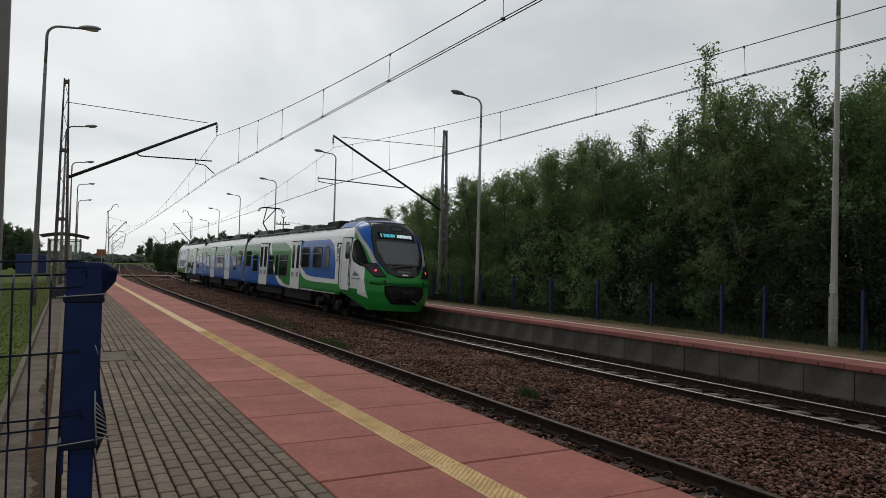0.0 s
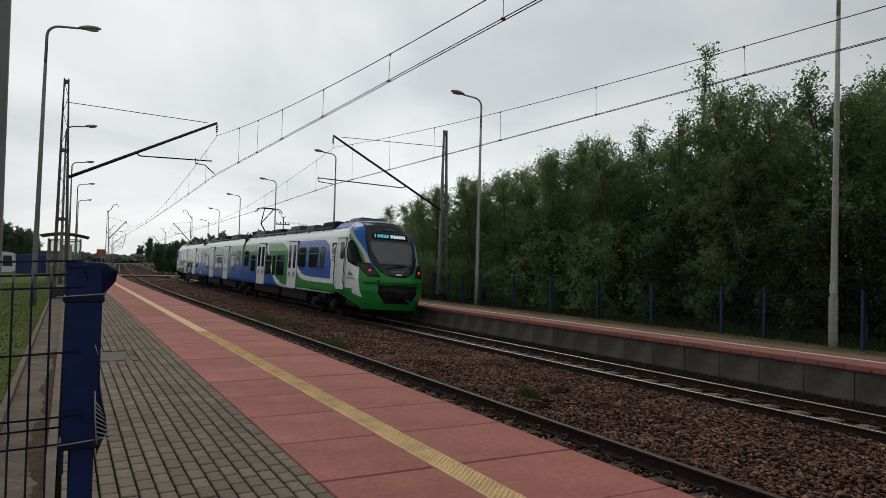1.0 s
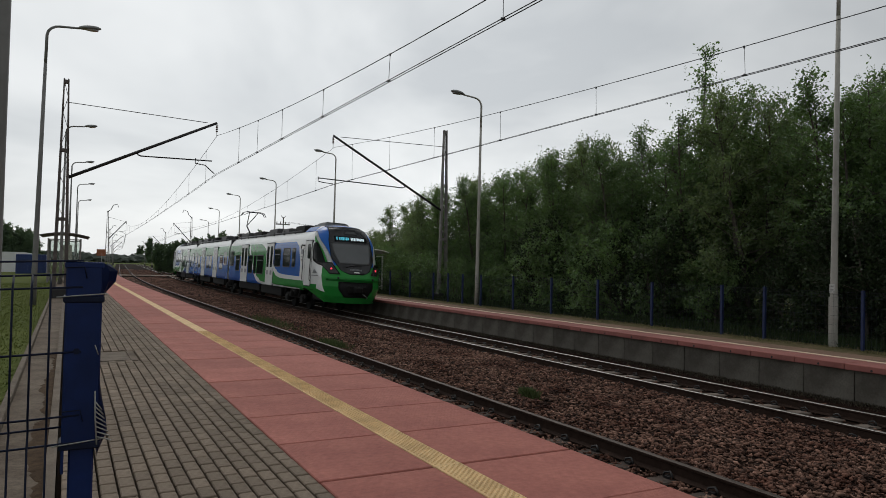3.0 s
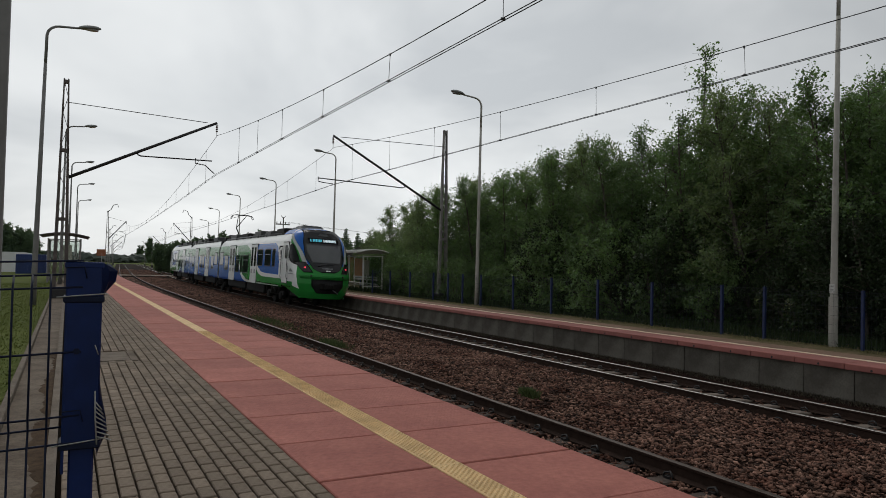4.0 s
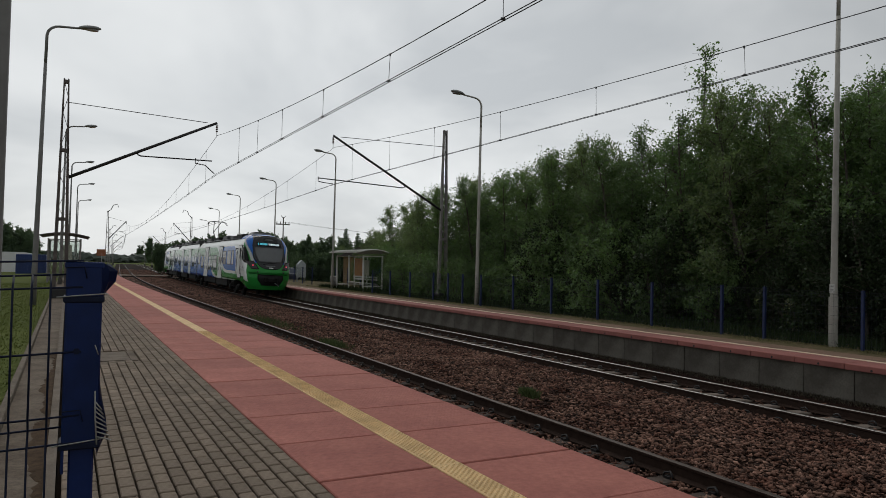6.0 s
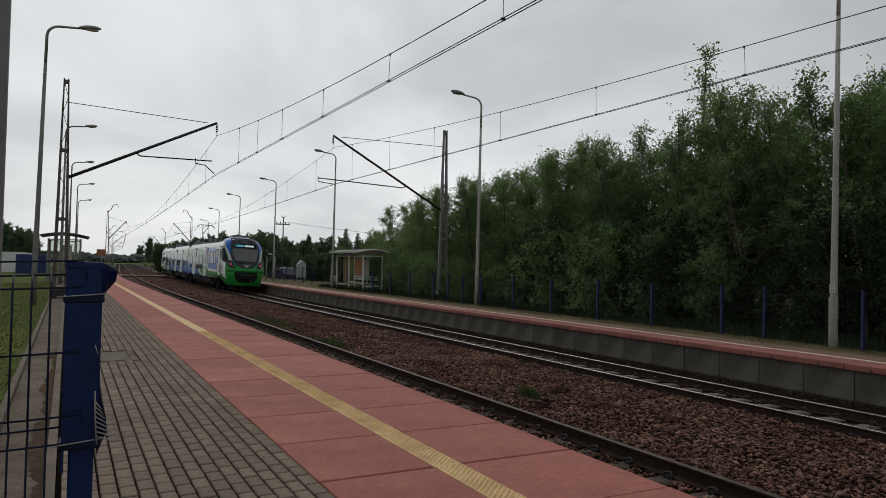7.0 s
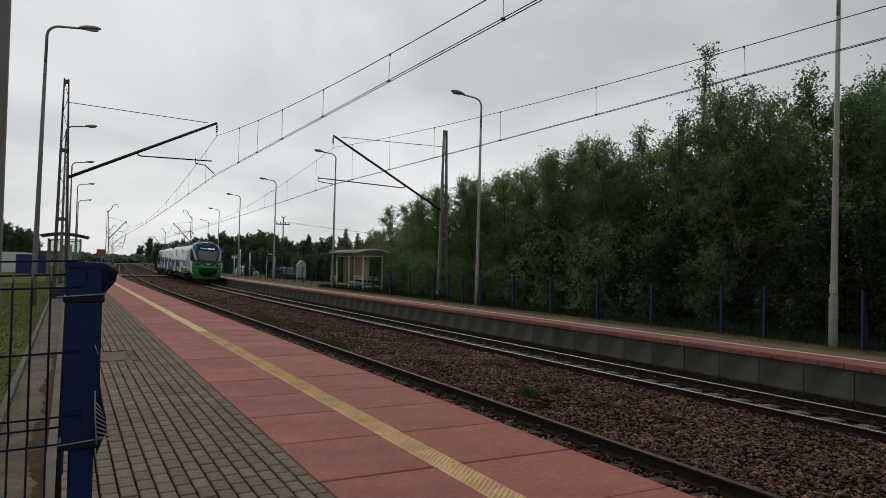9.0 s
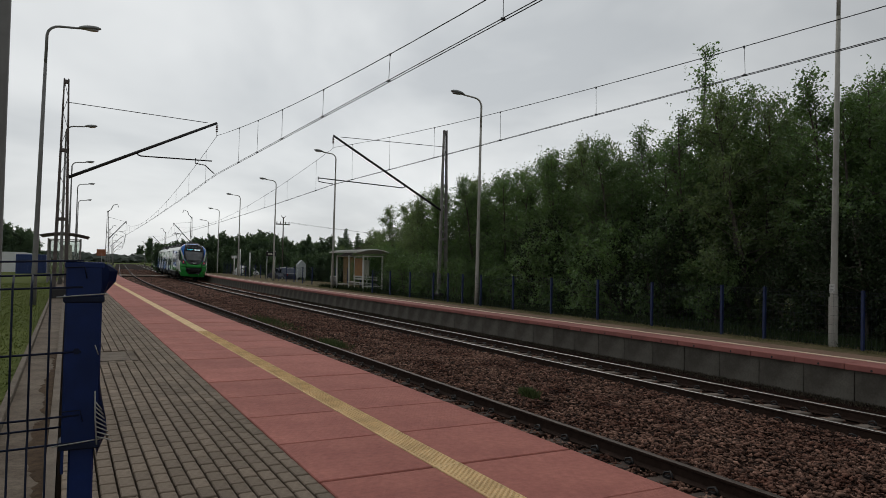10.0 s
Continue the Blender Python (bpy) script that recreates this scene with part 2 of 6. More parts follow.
# ---- ground ----
ZP, XE = 0.697, 3.442
g = [(-1500, -0.05), (-14, 0.02), (-9, 0.45), (-0.46, ZP - 0.06), (-0.455, -0.45), (14.9, -0.45), (14.95, 0.36), (24, 0.25), (40, 0.1), (1500, -0.3)]
gs = [-300, -60, -20, 0, 10, 20, 30, 40, 50, 60, 70, 80, 90, 96]
gv = [along(s, o, z) for s in gs for o, z in g]
n_g = len(g)
gf = [(i * n_g + k, i * n_g + k + 1, (i + 1) * n_g + k + 1, (i + 1) * n_g + k) for i in range(len(gs) - 1) for k in range(n_g - 1)]
flat = [(-1500, -0.05), (-14, -0.1), (-9, -0.1), (-0.46, -0.15), (-0.455, -0.45), (14.9, -0.45), (14.95, -0.1), (24, 0.0), (40, -0.05), (1500, -0.3)]
for s in (96.5, 110, 150, 220, 400, 1500):
    gv += [along(s, o, z) for o, z in flat]
rows_n = len(gs) + 6
gf += [(i * n_g + k, i * n_g + k + 1, (i + 1) * n_g + k + 1, (i + 1) * n_g + k) for i in range(len(gs) - 1, rows_n - 1) for k in range(n_g - 1)]
structure("ground", mesh_of("ground", gv, gf, M_GRASS), "short green grass beside the platforms reaching the horizon", "grass ground")

# ballast bed under both tracks
bed = [(3.30, -0.34), (3.6, -0.26), (4.1, -0.21), (C1 + 1.3, -0.20), (C1 + 2.0, -0.21), (7.6, -0.18), (8.6, -0.24), (C2 - 1.35, Z2 - 0.07), (C2 - 0.88, Z2 - 0.085), (C2 - 0.6, Z2 - 0.155), (C2 + 0.6, Z2 - 0.20), (C2 + 0.9, Z2 - 0.16), (C2 + 1.3, Z2 - 0.13), (12.4, Z2 - 0.09), (12.85, Z2 - 0.04)]
structure("ballast_bed", ribbon("ballast_bed", bed, -20, 320, M_BALLAST, 1.0), "rusty brown ballast bed under the rails, darkened for shaded gaps", "ballast")

# platform bodies
structure("platform_near", ribbon("platform_near", [(-0.02, -0.5), (-0.02, ZP - 0.085), (XE - 0.16, ZP - 0.085), (XE - 0.16, -0.5)], -6, 94, M_JOINT, 2.0, True), "raised station platform bedding under pavers and red slabs", "platform")
ZF, XF = 0.44, 12.606
structure("platform_far", ribbon("platform_far", [(XF + 0.16, -0.5), (XF + 0.16, ZF - 0.125), (14.25, ZF - 0.125), (14.25, -0.5)], -6, 94, M_JOINT, 2.0, True), "opposite raised station platform body", "platform")
structure("pavement_far", ribbon("pavement_far", [(13.53, ZF - 0.12), (13.53, ZF + 0.002), (14.22, ZF + 0.002), (14.3, ZF - 0.02), (14.3, ZF - 0.12)], -6, 94, M_FARPAVE, 1.0, True), "worn reddish grey paving behind the platform edge", "pavement")
structure("verge_far", ribbon("verge_far", [(14.28, ZF - 0.30), (14.28, ZF - 0.01), (15.0, ZF + 0.03), (16.5, ZF - 0.02), (21, 0.30)], -6, 94, M_SOIL, 1.0), "dry weedy verge below the blue fence", "verge")
# path and kerb beside the grass
structure("path_near", ribbon("path_near", [(-0.433, ZP - 0.3), (-0.433, ZP - 0.03), (-0.09, ZP - 0.03), (-0.09, ZP - 0.3)], -6, 70, M_STRIP, 2.0, True), "narrow worn concrete strip beside the pavers", "path")
structure("kerb_grass", ribbon("kerb_grass", [(-0.50, ZP - 0.4), (-0.50, ZP + 0.022), (-0.494, ZP + 0.03), (-0.444, ZP + 0.03), (-0.438, ZP + 0.022), (-0.438, ZP - 0.4)], -6, 70, M_KERB, 2.0, True), "concrete kerb against the grass", "kerb")
structure("kerb_pavers", ribbon("kerb_pavers", [(-0.088, ZP - 0.4), (-0.088, ZP + 0.012), (-0.025, ZP + 0.012), (-0.025, ZP - 0.4)], -6, 92, M_KERB, 2.0, True), "concrete kerb along the pavers", "kerb")
# soil gathered along the kerb of the pavers
soil_v, soil_f = [], []
soil_r = random.Random(6)
w_soil = 0.05
for i in range(210):
    s = 1.2 + 0.05 * i
    w_soil = min(0.15, max(0.004, w_soil * 0.93 + 0.0035 + soil_r.gauss(0, 0.011)))
    w = w_soil + soil_r.gauss(0, 0.004)
    soil_v += [along(s, -0.0895, ZP - 0.018), along(s, -0.095 - max(w, 0.004) * 0.6, ZP - 0.021), along(s, -0.097 - max(w, 0.006), ZP - 0.0297)]
    if i:
        soil_f += [(3 * i - 3 + k, 3 * i - 2 + k, 3 * i + 1 + k, 3 * i + k) for k in (0, 1)]
structure("soil_edge", mesh_of("soil_edge", soil_v, soil_f, mat("brown_soil", (0.110, 0.075, 0.050), 1.0, spec=0.05, color2=(0.060, 0.042, 0.029), scale=14, bump=0.8, bscale=60, fine=0.3)), "brown soil gathered along the kerb", "soil", kind="stuff")
# level crossing at the platform's end
structure("road_crossing", ribbon("road_crossing", [(-60, -0.06), (3.0, -0.03), (C1, 0.012), (C2, 0.0), (14, 0.012), (90, 0.01)], 95.2, 100.0, M_KERB, 1.2), "pale concrete level crossing over the rails", "road")

structure("crossing_line", ribbon("crossing_line", [(3.3, 0.0), (3.3, 0.03), (C1 + 1.6, 0.03), (C2 + 1.6, 0.03), (C2 + 1.6, 0.0)], 94.95, 95.3, M_PALE, 0.3), "pale edge strip of the level crossing", "road edge")


# ---- rails and sleepers ----
def rail(name, off, z, s0, s1, top):
    w = [(-0.075, -0.17), (-0.075, -0.158), (-0.012, -0.135), (-0.010, -0.045), (-0.036, -0.032), (-0.036, -0.006), (-0.028, 0.0), (0.028, 0.0), (0.036, -0.006), (0.036, -0.032), (0.010, -0.045), (0.012, -0.135), (0.075, -0.158), (0.075, -0.17)]
    me = ribbon(name, [(off + o, z + q) for o, q in w], s0, s1, M_RAIL, 2.0, True)
    me.materials.append(top)
    n = len(w)
    for i, p in enumerate(me.polygons):
        if i % n in (5, 6, 7) and i < len(me.polygons) - 2:
            p.material_index = 1
    return structure(name, me, "steel rail with rusty web and worn running head", "rail")


for nm, off, z in (("rail_1", C1 - 0.75, 0.0), ("rail_2", C1 + 0.75, 0.0), ("rail_3", C2 - 0.75, Z2 + CANT), ("rail_4", C2 + 0.75, Z2)):
    rail(nm, off, z, -20, 320, M_RAILWORN if off < C1 + 1 else M_RAILTOP)

sl = bmesh.new()
box(sl, -1.25, 1.25, -0.13, 0.13, -0.37, -0.172, 0.02)
sleeper_me = bpy.data.meshes.new("sleeper")
sl.to_mesh(sleeper_me)
sl.free()
sleeper_me.materials.append(M_SLEEPER)
dirty_me = sleeper_me.copy()
dirty_me.materials[0] = mat("sleeper_dirty", (0.085, 0.060, 0.047), 0.95, color2=(0.038, 0.025, 0.019), scale=4, bump=0.4, rnd=0.2)
clip_bm = bmesh.new()
for x in (-0.84, -0.66, 0.66, 0.84):
    sx = 1 if x > 0 else -1
    tube(clip_bm, [(x, -0.07, -0.165), (x, -0.05, -0.12), (x + 0.03 * sx, 0.0, -0.105), (x, 0.05, -0.12), (x, 0.07, -0.165)], 0.013, sides=5)
    box(clip_bm, x - 0.03, x + 0.03, -0.04, 0.04, -0.172, -0.145)
clip_me = bpy.data.meshes.new("rail_clip")
clip_bm.to_mesh(clip_me)
clip_bm.free()
clip_me.materials.append(M_DARK)
for cname, off, z, tilt in (("track_near", C1, 0.0, 0.0), ("track_far", C2, Z2 + CANT / 2, math.degrees(CANT / 1.5))):
    track = tagged(new(cname), "concrete sleepers with rail clips in the ballast", "sleepers", kind="structure")
    for i in range(170):
        s = 2.0 + i * 0.6 if i < 155 else 100.5 + (i - 155) * 0.6
        if 94.8 < s < 100.2:
            continue
        o = obj("sleeper", sleeper_me if off == C2 else dirty_me, parent=track)
        o.matrix_basis = place(s, off, z) @ pose(0, 0, 0, 0, tilt, 0)
        if s < 34:
            c = obj("rail_clips", clip_me, parent=track)
            c.matrix_basis = o.matrix_basis


# ---- lamps, masts, wires ----
def street_lamp(s, off, z0, top, out, lean=0.0, arm=1.05, pole_m=None):
    """A tapered concrete pole with a bent steel arm and a flat head; out: +1 or -1, the way the arm points."""
    h = top - z0
    t = thing("street_lamp", "tall tapered grey street lamp with a flat head over the platform", "street lamp", place(s, off, z0) @ pose(0, 0, 0, 0, lean, 0), "platform lamps")
    part("pole", tubed([(0, 0, 0), (0, 0, 1.2), (0, 0, h * 0.5), (0, 0, h - 1.2)], 0.092, 0.046, 12), pole_m or M_LAMP, t)
    pts = [(0, 0, h - 1.25), (0, 0, h - 0.35)] + [(out * 0.35 * (1 - math.cos(a)), 0, h - 0.35 + 0.33 * math.sin(a)) for a in (0.4, 0.8, 1.2, 1.5)] + [(out * (0.35 + arm * 0.5), 0, h + 0.03)]
    part("arm", tubed(pts, 0.044, 0.034, 8), pole_m or M_LAMP, t)
    hd = bmesh.new()
    bmesh.ops.create_uvsphere(hd, u_segments=14, v_segments=8, radius=1)
    for v in hd.verts:
        v.co = Vector((out * (0.35 + arm * 0.5 + 0.26) + v.co.x * 0.33, v.co.y * 0.15, h + 0.07 + v.co.z * (0.10 if v.co.z > 0 else 0.04) + v.co.x * out * 0.04))
    for f in hd.faces:
        f.smooth = True
    head = part("head", hd, M_HEAD, t)
    df = bmesh.new()
    bmesh.ops.create_uvsphere(df, u_segments=12, v_segments=6, radius=1)
    for v in df.verts:
        v.co = Vector((out * (0.35 + arm * 0.5 + 0.30) + v.co.x * 0.22, v.co.y * 0.115, h + 0.035 + v.co.z * 0.035))
    part("diffuser", df, M_DIFF, head)
    return t


for s, off, lean in ((7.4, -0.60, 0.4), (24.3, -0.87, 0.95), (41.6, -0.30, 0.4), (57.2, -0.10, 0.4), (74.1, 0.05, 0.4), (95.0, -0.5, 0.4)):
    street_lamp(s, off, ZP - 0.12, 9.12 if s < 30 else 8.97, 1, lean, pole_m=M_POLE)
for s, off in ((9.69, 15.0), (25.0, 14.95), (42.9, 14.9), (60.4, 15.4), (76.9, 15.4), (100.0, 16.4), (130.0, 18.3)):
    street_lamp(s, off, ZF - 0.12 if s < 90 else -0.15, 9.05, -1, 0.75 if s < 10 else 0.4)


TURN = Matrix.Rotation(radians(90), 4, "Z")


def lattice_mast(s, off, z0, z1, side, arm_z, tip, wire_z, mess_z, k=0.46, lift=0.5, reach=-0.15, steel=None, label="dark steel lattice catenary mast with a slanted cantilever arm"):
    """Two channels with braces, a slanted tube arm to tip (off, z), a stay above it and a steady arm. side: the arm's way."""
    t = thing("catenary_mast", label, "catenary mast", place(s, off, z0), "catenary masts")
    h = z1 - z0
    for yy in (-0.16, 0.16):
        ch = bmesh.new()
        for a, b in ((0.0, 1.0),):
            f0, f1 = 1.25, 0.42
            for dx, wx in ((-0.075, 0.012), (0.063, 0.012)):
                vs = [ch.verts.new((x, y * (f0 if z == 0 else f1), z)) for z in (0, h) for x, y in ((dx, yy - 0.055), (dx + wx, yy - 0.055), (dx + wx, yy + 0.055), (dx, yy + 0.055))]
                for q in ((0, 1, 5, 4), (1, 2, 6, 5), (2, 3, 7, 6), (3, 0, 4, 7), (3, 2, 1, 0), (4, 5, 6, 7)):
                    ch.faces.new([vs[i] for i in q])
            e = 0.049 if yy > 0 else -0.049
            vs = [ch.verts.new((x, y * (f0 if z == 0 else f1), z)) for z in (0, h) for x, y in ((-0.07, yy + e - 0.006), (0.07, yy + e - 0.006), (0.07, yy + e + 0.006), (-0.07, yy + e + 0.006))]
            for q in ((0, 1, 5, 4), (1, 2, 6, 5), (2, 3, 7, 6), (3, 0, 4, 7), (3, 2, 1, 0), (4, 5, 6, 7)):
                ch.faces.new([vs[i] for i in q])
        bmesh.ops.transform(ch, matrix=TURN, verts=ch.verts[:])
        part("channel", ch, steel or M_MAST, t)
    nb = 13
    for i in range(nb):
        za, zb = 0.5 + (h - 0.6) * i / nb, 0.5 + (h - 0.6) * (i + 1) / nb
        wa, wb = 0.185 - 0.125 * za / h, 0.185 - 0.125 * zb / h
        ya, yb = (-wa, wb) if i % 2 else (wa, -wb)
        part("brace", tubed([(ya, -0.06, za), (yb, -0.06, zb)], 0.009, sides=4), steel or M_MAST, t)
    for i in range(4):
        za = 0.4 + (h - 0.5) * i / 3.0
        part("batten_plate", boxed(-0.20 + 0.12 * za / h, 0.20 - 0.12 * za / h, -0.085, 0.085, za - 0.06, za + 0.06), steel or M_MAST, t)
    part("footing", boxed(-0.30, 0.30, -0.28, 0.28, -0.5, 0.42, 0.05), M_DARK, t, "dark painted footing")
    dx, dz = tip[0] - off, tip[1] - z0
    part("cantilever_arm", tubed([(0.1 * side, 0, arm_z - z0), (dx, 0, dz)], 0.058, 0.05, 8), M_DARK, t)
    part("stay", tubed([(0, 0, h - 0.81), (dx - 0.35 * side, 0, dz - 0.03)], 0.014, sides=5), M_DARK, t)
    ins = bmesh.new()
    for q in (0.0, 0.07, 0.14, 0.21):
        tube(ins, [(dx, 0, dz - 0.1 - q), (dx, 0, dz - 0.14 - q)], 0.055, 0.03, 8)
    tube(ins, [(dx, 0, dz), (dx, 0, mess_z - z0)], 0.012, sides=5)
    part("insulator", ins, M_INSUL, t)
    ax, az = 0.1 * side + (dx - 0.1 * side) * k, arm_z - z0 + (dz - arm_z + z0) * k
    bx, bz = dx + reach * side, wire_z - z0 + lift
    part("steady_tube", tubed([(ax, 0, az - 0.02), (ax, 0, az - 0.10), (ax + 0.1 * side, 0, az - 0.14), (bx, 0, bz)], 0.026, sides=6), M_DARK, t)
    cx = dx - 0.75 * side if reach < 0 else bx
    part("steady_arm", tubed([(cx, 0, bz + 0.06), (cx, 0, bz - 0.14), (cx + (0.35 if reach < 0 else -0.2) * side, 0, bz - 0.18), (dx - 0.05 * side, 0, wire_z - z0 + 0.02)], 0.02, sides=6), M_DARK, t)
    if s > 90:
        part("top_horn", tubed([(0, 0, h - 0.1), (0.35 * side, 0, h + 0.15), (0.6 * side, 0, h + 0.75), (1.1 * side, 0, h + 0.9), (1.2 * side, 0, h + 0.5)], 0.05, sides=6), M_DARK, t)
    return t


lattice_mast(27.9, -0.20, ZP - 0.1, 8.33, 1, 4.86, (4.93, 7.36), 5.38, 6.86, 0.45, 0.50, steel=M_RUST_BACKLIT)
lattice_mast(30.0, 16.0, ZF - 0.1, 8.62, -1, 4.70, (10.33, 7.77), 5.58, 7.22, 0.36, 0.24, 0.65)
for s, oL, oR in ((100.5, 2.75, 13.4), (165.0, 2.3, 13.6), (230.0, 2.3, 13.6), (300.0, 2.3, 13.6)):
    lattice_mast(s, oL, -0.3, 8.2, 1, 4.5, (C1 - 0.2, 6.95), 5.15, 6.5)
    lattice_mast(s + 5, oR, -0.3, 8.2, -1, 4.6, (C2 + 0.1, 7.2), 5.4, 6.8)


def wires(name, label, supports, sag, first):
    """Messenger, a pair of contact wires and droppers between supports (s, off, wire_z, mess_z)."""
    t = thing(name, label, "overhead wire")
    for (sa, oa, wa, ma), (sb, ob_, wb, mb) in zip(supports, supports[1:]):
        pa, pb = along(sa, oa), along(sb, ob_)
        n = 28
        slack = 0.14 if 20 < sa < 60 else 0.0
        dip_m = sag + 1.5 * slack

        def at(q, za, zb, dip):
            p = pa.lerp(pb, q)
            return Vector((p.x, p.y, za + (zb - za) * q - dip * 4 * q * (1 - q)))
        part("messenger_wire", tubed([at(i / n, ma, mb, dip_m) for i in range(n + 1)], 0.0085, sides=5), M_CABLE, t)
        for o in (-0.03, 0.03):
            part("contact_wire", tubed([at(i / 8, wa, wb, slack) + Vector((o, 0, 0)) for i in range(9)], 0.0075, sides=5), M_CABLE, t)
        nd = max(2, round((pb - pa).length / 5.6))
        for q in first if sa < 0 else [(i + 0.5) / nd for i in range(nd)]:
            a, b = at(q, ma, mb, dip_m), at(q, wa, wb, slack)
            if (a - b).length > 0.15:
                lean = Vector((0.0, 0.05 * math.sin(q * 97.0), 0))
                part("dropper", tubed([a, b + lean], 0.0052, sides=4), M_CABLE, t)
                part("clamp", boxed(a.x - 0.012, a.x + 0.012, a.y - 0.012, a.y + 0.012, a.z - 0.035, a.z + 0.012), M_CABLE, t)
                part("clamp", boxed(b.x + lean.x - 0.032, b.x + lean.x + 0.032, b.y + lean.y - 0.012, b.y + lean.y + 0.012, b.z - 0.012, b.z + 0.022), M_CABLE, t)
    return t


wires("overhead_line", "dark catenary wires with droppers over the near track", [(-20.0, 5.2, 5.40, 6.95), (27.9, 4.95, 5.38, 6.88), (100.5, C1 - 0.2, 5.15, 6.5), (165, C1, 5.4, 6.8), (230, C1, 5.4, 6.8), (300, C1, 5.4, 6.8)], 1.15, (0.9182, 0.8645, 0.8082, 0.737, 0.660, 0.5825, 0.505, 0.43))
wires("overhead_line", "dark catenary wires with droppers over the far track", [(-30.0, 10.9, 5.59, 7.4), (30.0, 10.4, 5.58, 7.25), (105.5, C2, 5.4, 6.8), (170, C2, 5.4, 6.8), (235, C2, 5.4, 6.8), (305, C2, 5.4, 6.8)], 1.3, (0.963, 0.8995, 0.8402, 0.7745, 0.7083, 0.6422, 0.576, 0.51))


# ---- the train ----
P_WHITE = mat("train_white", (0.82, 0.84, 0.83), 0.25, vary=0.08, scale=1.5, spec=0.35)
P_GREEN = mat("train_green", (0.026, 0.255, 0.046), 0.20, vary=0.14, scale=1.5, spec=0.20)
P_BLUE = mat("train_blue", (0.012, 0.118, 0.47), 0.20, vary=0.14, scale=1.5, spec=0.20)
P_ROOF = mat("train_roof", (0.145, 0.152, 0.16), 0.5, vary=0.3, scale=3)
P_UNDER = mat("train_underframe", (0.012, 0.0115, 0.011), 0.7, spec=0.2, vary=0.5, scale=6)
P_ROOFKIT = mat("roof_equipment", (0.030, 0.031, 0.033), 0.55, vary=0.45, scale=5)
P_GLASS = mat("train_window", (0.012, 0.016, 0.016), 0.06, spec=0.15)
# reflected sky and the interior behind are put into this grey base
P_SHIELD = mat("train_windscreen", (0.25, 0.262, 0.275), 0.10, coat=0.3, vary=0.1, scale=2)
P_MASK = mat("train_mask", (0.032, 0.034, 0.039), 0.12, spec=0.75)
P_SEAL = mat("train_seal", (0.02, 0.02, 0.022), 0.6)
P_LIGHT = mat("train_light_cluster", (0.03, 0.03, 0.032), 0.12, coat=0.7)
P_TAIL = mat("tail_light", (0.4, 0.01, 0.02), 0.3, emit=(1.0, 0.06, 0.10), power=1.1)
P_SIGN = mat("destination_screen", (0.01, 0.015, 0.02), 0.25)
P_LED = mat("destination_led", (0.5, 0.6, 0.65), 0.4, emit=(0.75, 0.92, 1.0), power=0.5)
P_LED2 = mat("route_led", (0.02, 0.3, 0.4), 0.4, emit=(0.12, 0.62, 0.78), power=0.5)
P_RUBBER = mat("bellows_rubber", (0.022, 0.022, 0.025), 0.8, vary=0.2, scale=8)
P_GREY = mat("train_grey_trim", (0.16, 0.17, 0.18), 0.4)
PAINTS = [P_WHITE, P_GREEN, P_BLUE, P_ROOF]

HALF = 1.42
PROFILE = [(-1.36, 0.92), (-HALF, 1.05), (-HALF, 2.75), (-1.40, 3.05), (-1.33, 3.30), (-1.20, 3.50), (-1.00, 3.64), (-0.6, 3.72), (0, 3.75)]
Z_STEPS = [0.92, 0.97, 1.0, 1.05] + [1.05 + 0.025 * i for i in range(1, 69)] + [2.78, 2.81, 2.84, 2.87, 2.9, 2.93, 2.96, 2.99, 3.02, 3.05, 3.08, 3.11, 3.14, 3.17, 3.2, 3.23, 3.26, 3.3, 3.33, 3.36, 3.39, 3.42, 3.45, 3.5, 3.57, 3.64, 3.68, 3.72, 3.75]


def skin_x(z):
    for (xa, za), (xb, zb) in zip(PROFILE, PROFILE[1:]):
        if za <= z <= zb:
            return xa + (xb - xa) * (z - za) / max(zb - za, 1e-6)
    return PROFILE[-1][0] if z > 3.75 else PROFILE[0][0]


def level(points, u):
    for (ua, za), (ub, zb) in zip(points, points[1:]):
        if ua <= u <= ub:
            f = (u - ua) / (ub - ua)
            return za + (zb - za) * f
    return points[0][1] if u < points[0][0] else points[-1][1]


SWEEP = [(3.3, 1.42), (5.5, 1.44), (7.2, 1.46), (8.0, 1.52), (8.6, 1.66), (9.1, 1.92), (9.5, 2.2), (10.1, 2.62), (10.8, 3.0), (11.4, 3.2), (12.4, 3.36), (13.2, 3.42)]
WAVE = [(9.0, 0.97), (10.6, 0.98), (11.8, 1.03), (12.7, 1.22), (13.3, 1.5), (13.9, 1.95), (14.3, 2.35), (14.6, 2.75), (14.9, 3.2), (15.1, 3.5)]


def flowing(points, n=8):
    """A smooth curve through the points."""
    out = []
    for i in range(len(points) - 1):
        p = [Vector(points[min(max(k, 0), len(points) - 1)]) for k in (i - 1, i, i + 1, i + 2)]
        for k in range(n):
            q = k / n
            out.append(0.5 * (2 * p[1] + (p[2] - p[0]) * q + (2 * p[0] - 5 * p[1] + 4 * p[2] - p[3]) * q * q + (3 * p[1] - p[0] - 3 * p[2] + p[3]) * q ** 3))
    return out + [Vector(points[-1])]


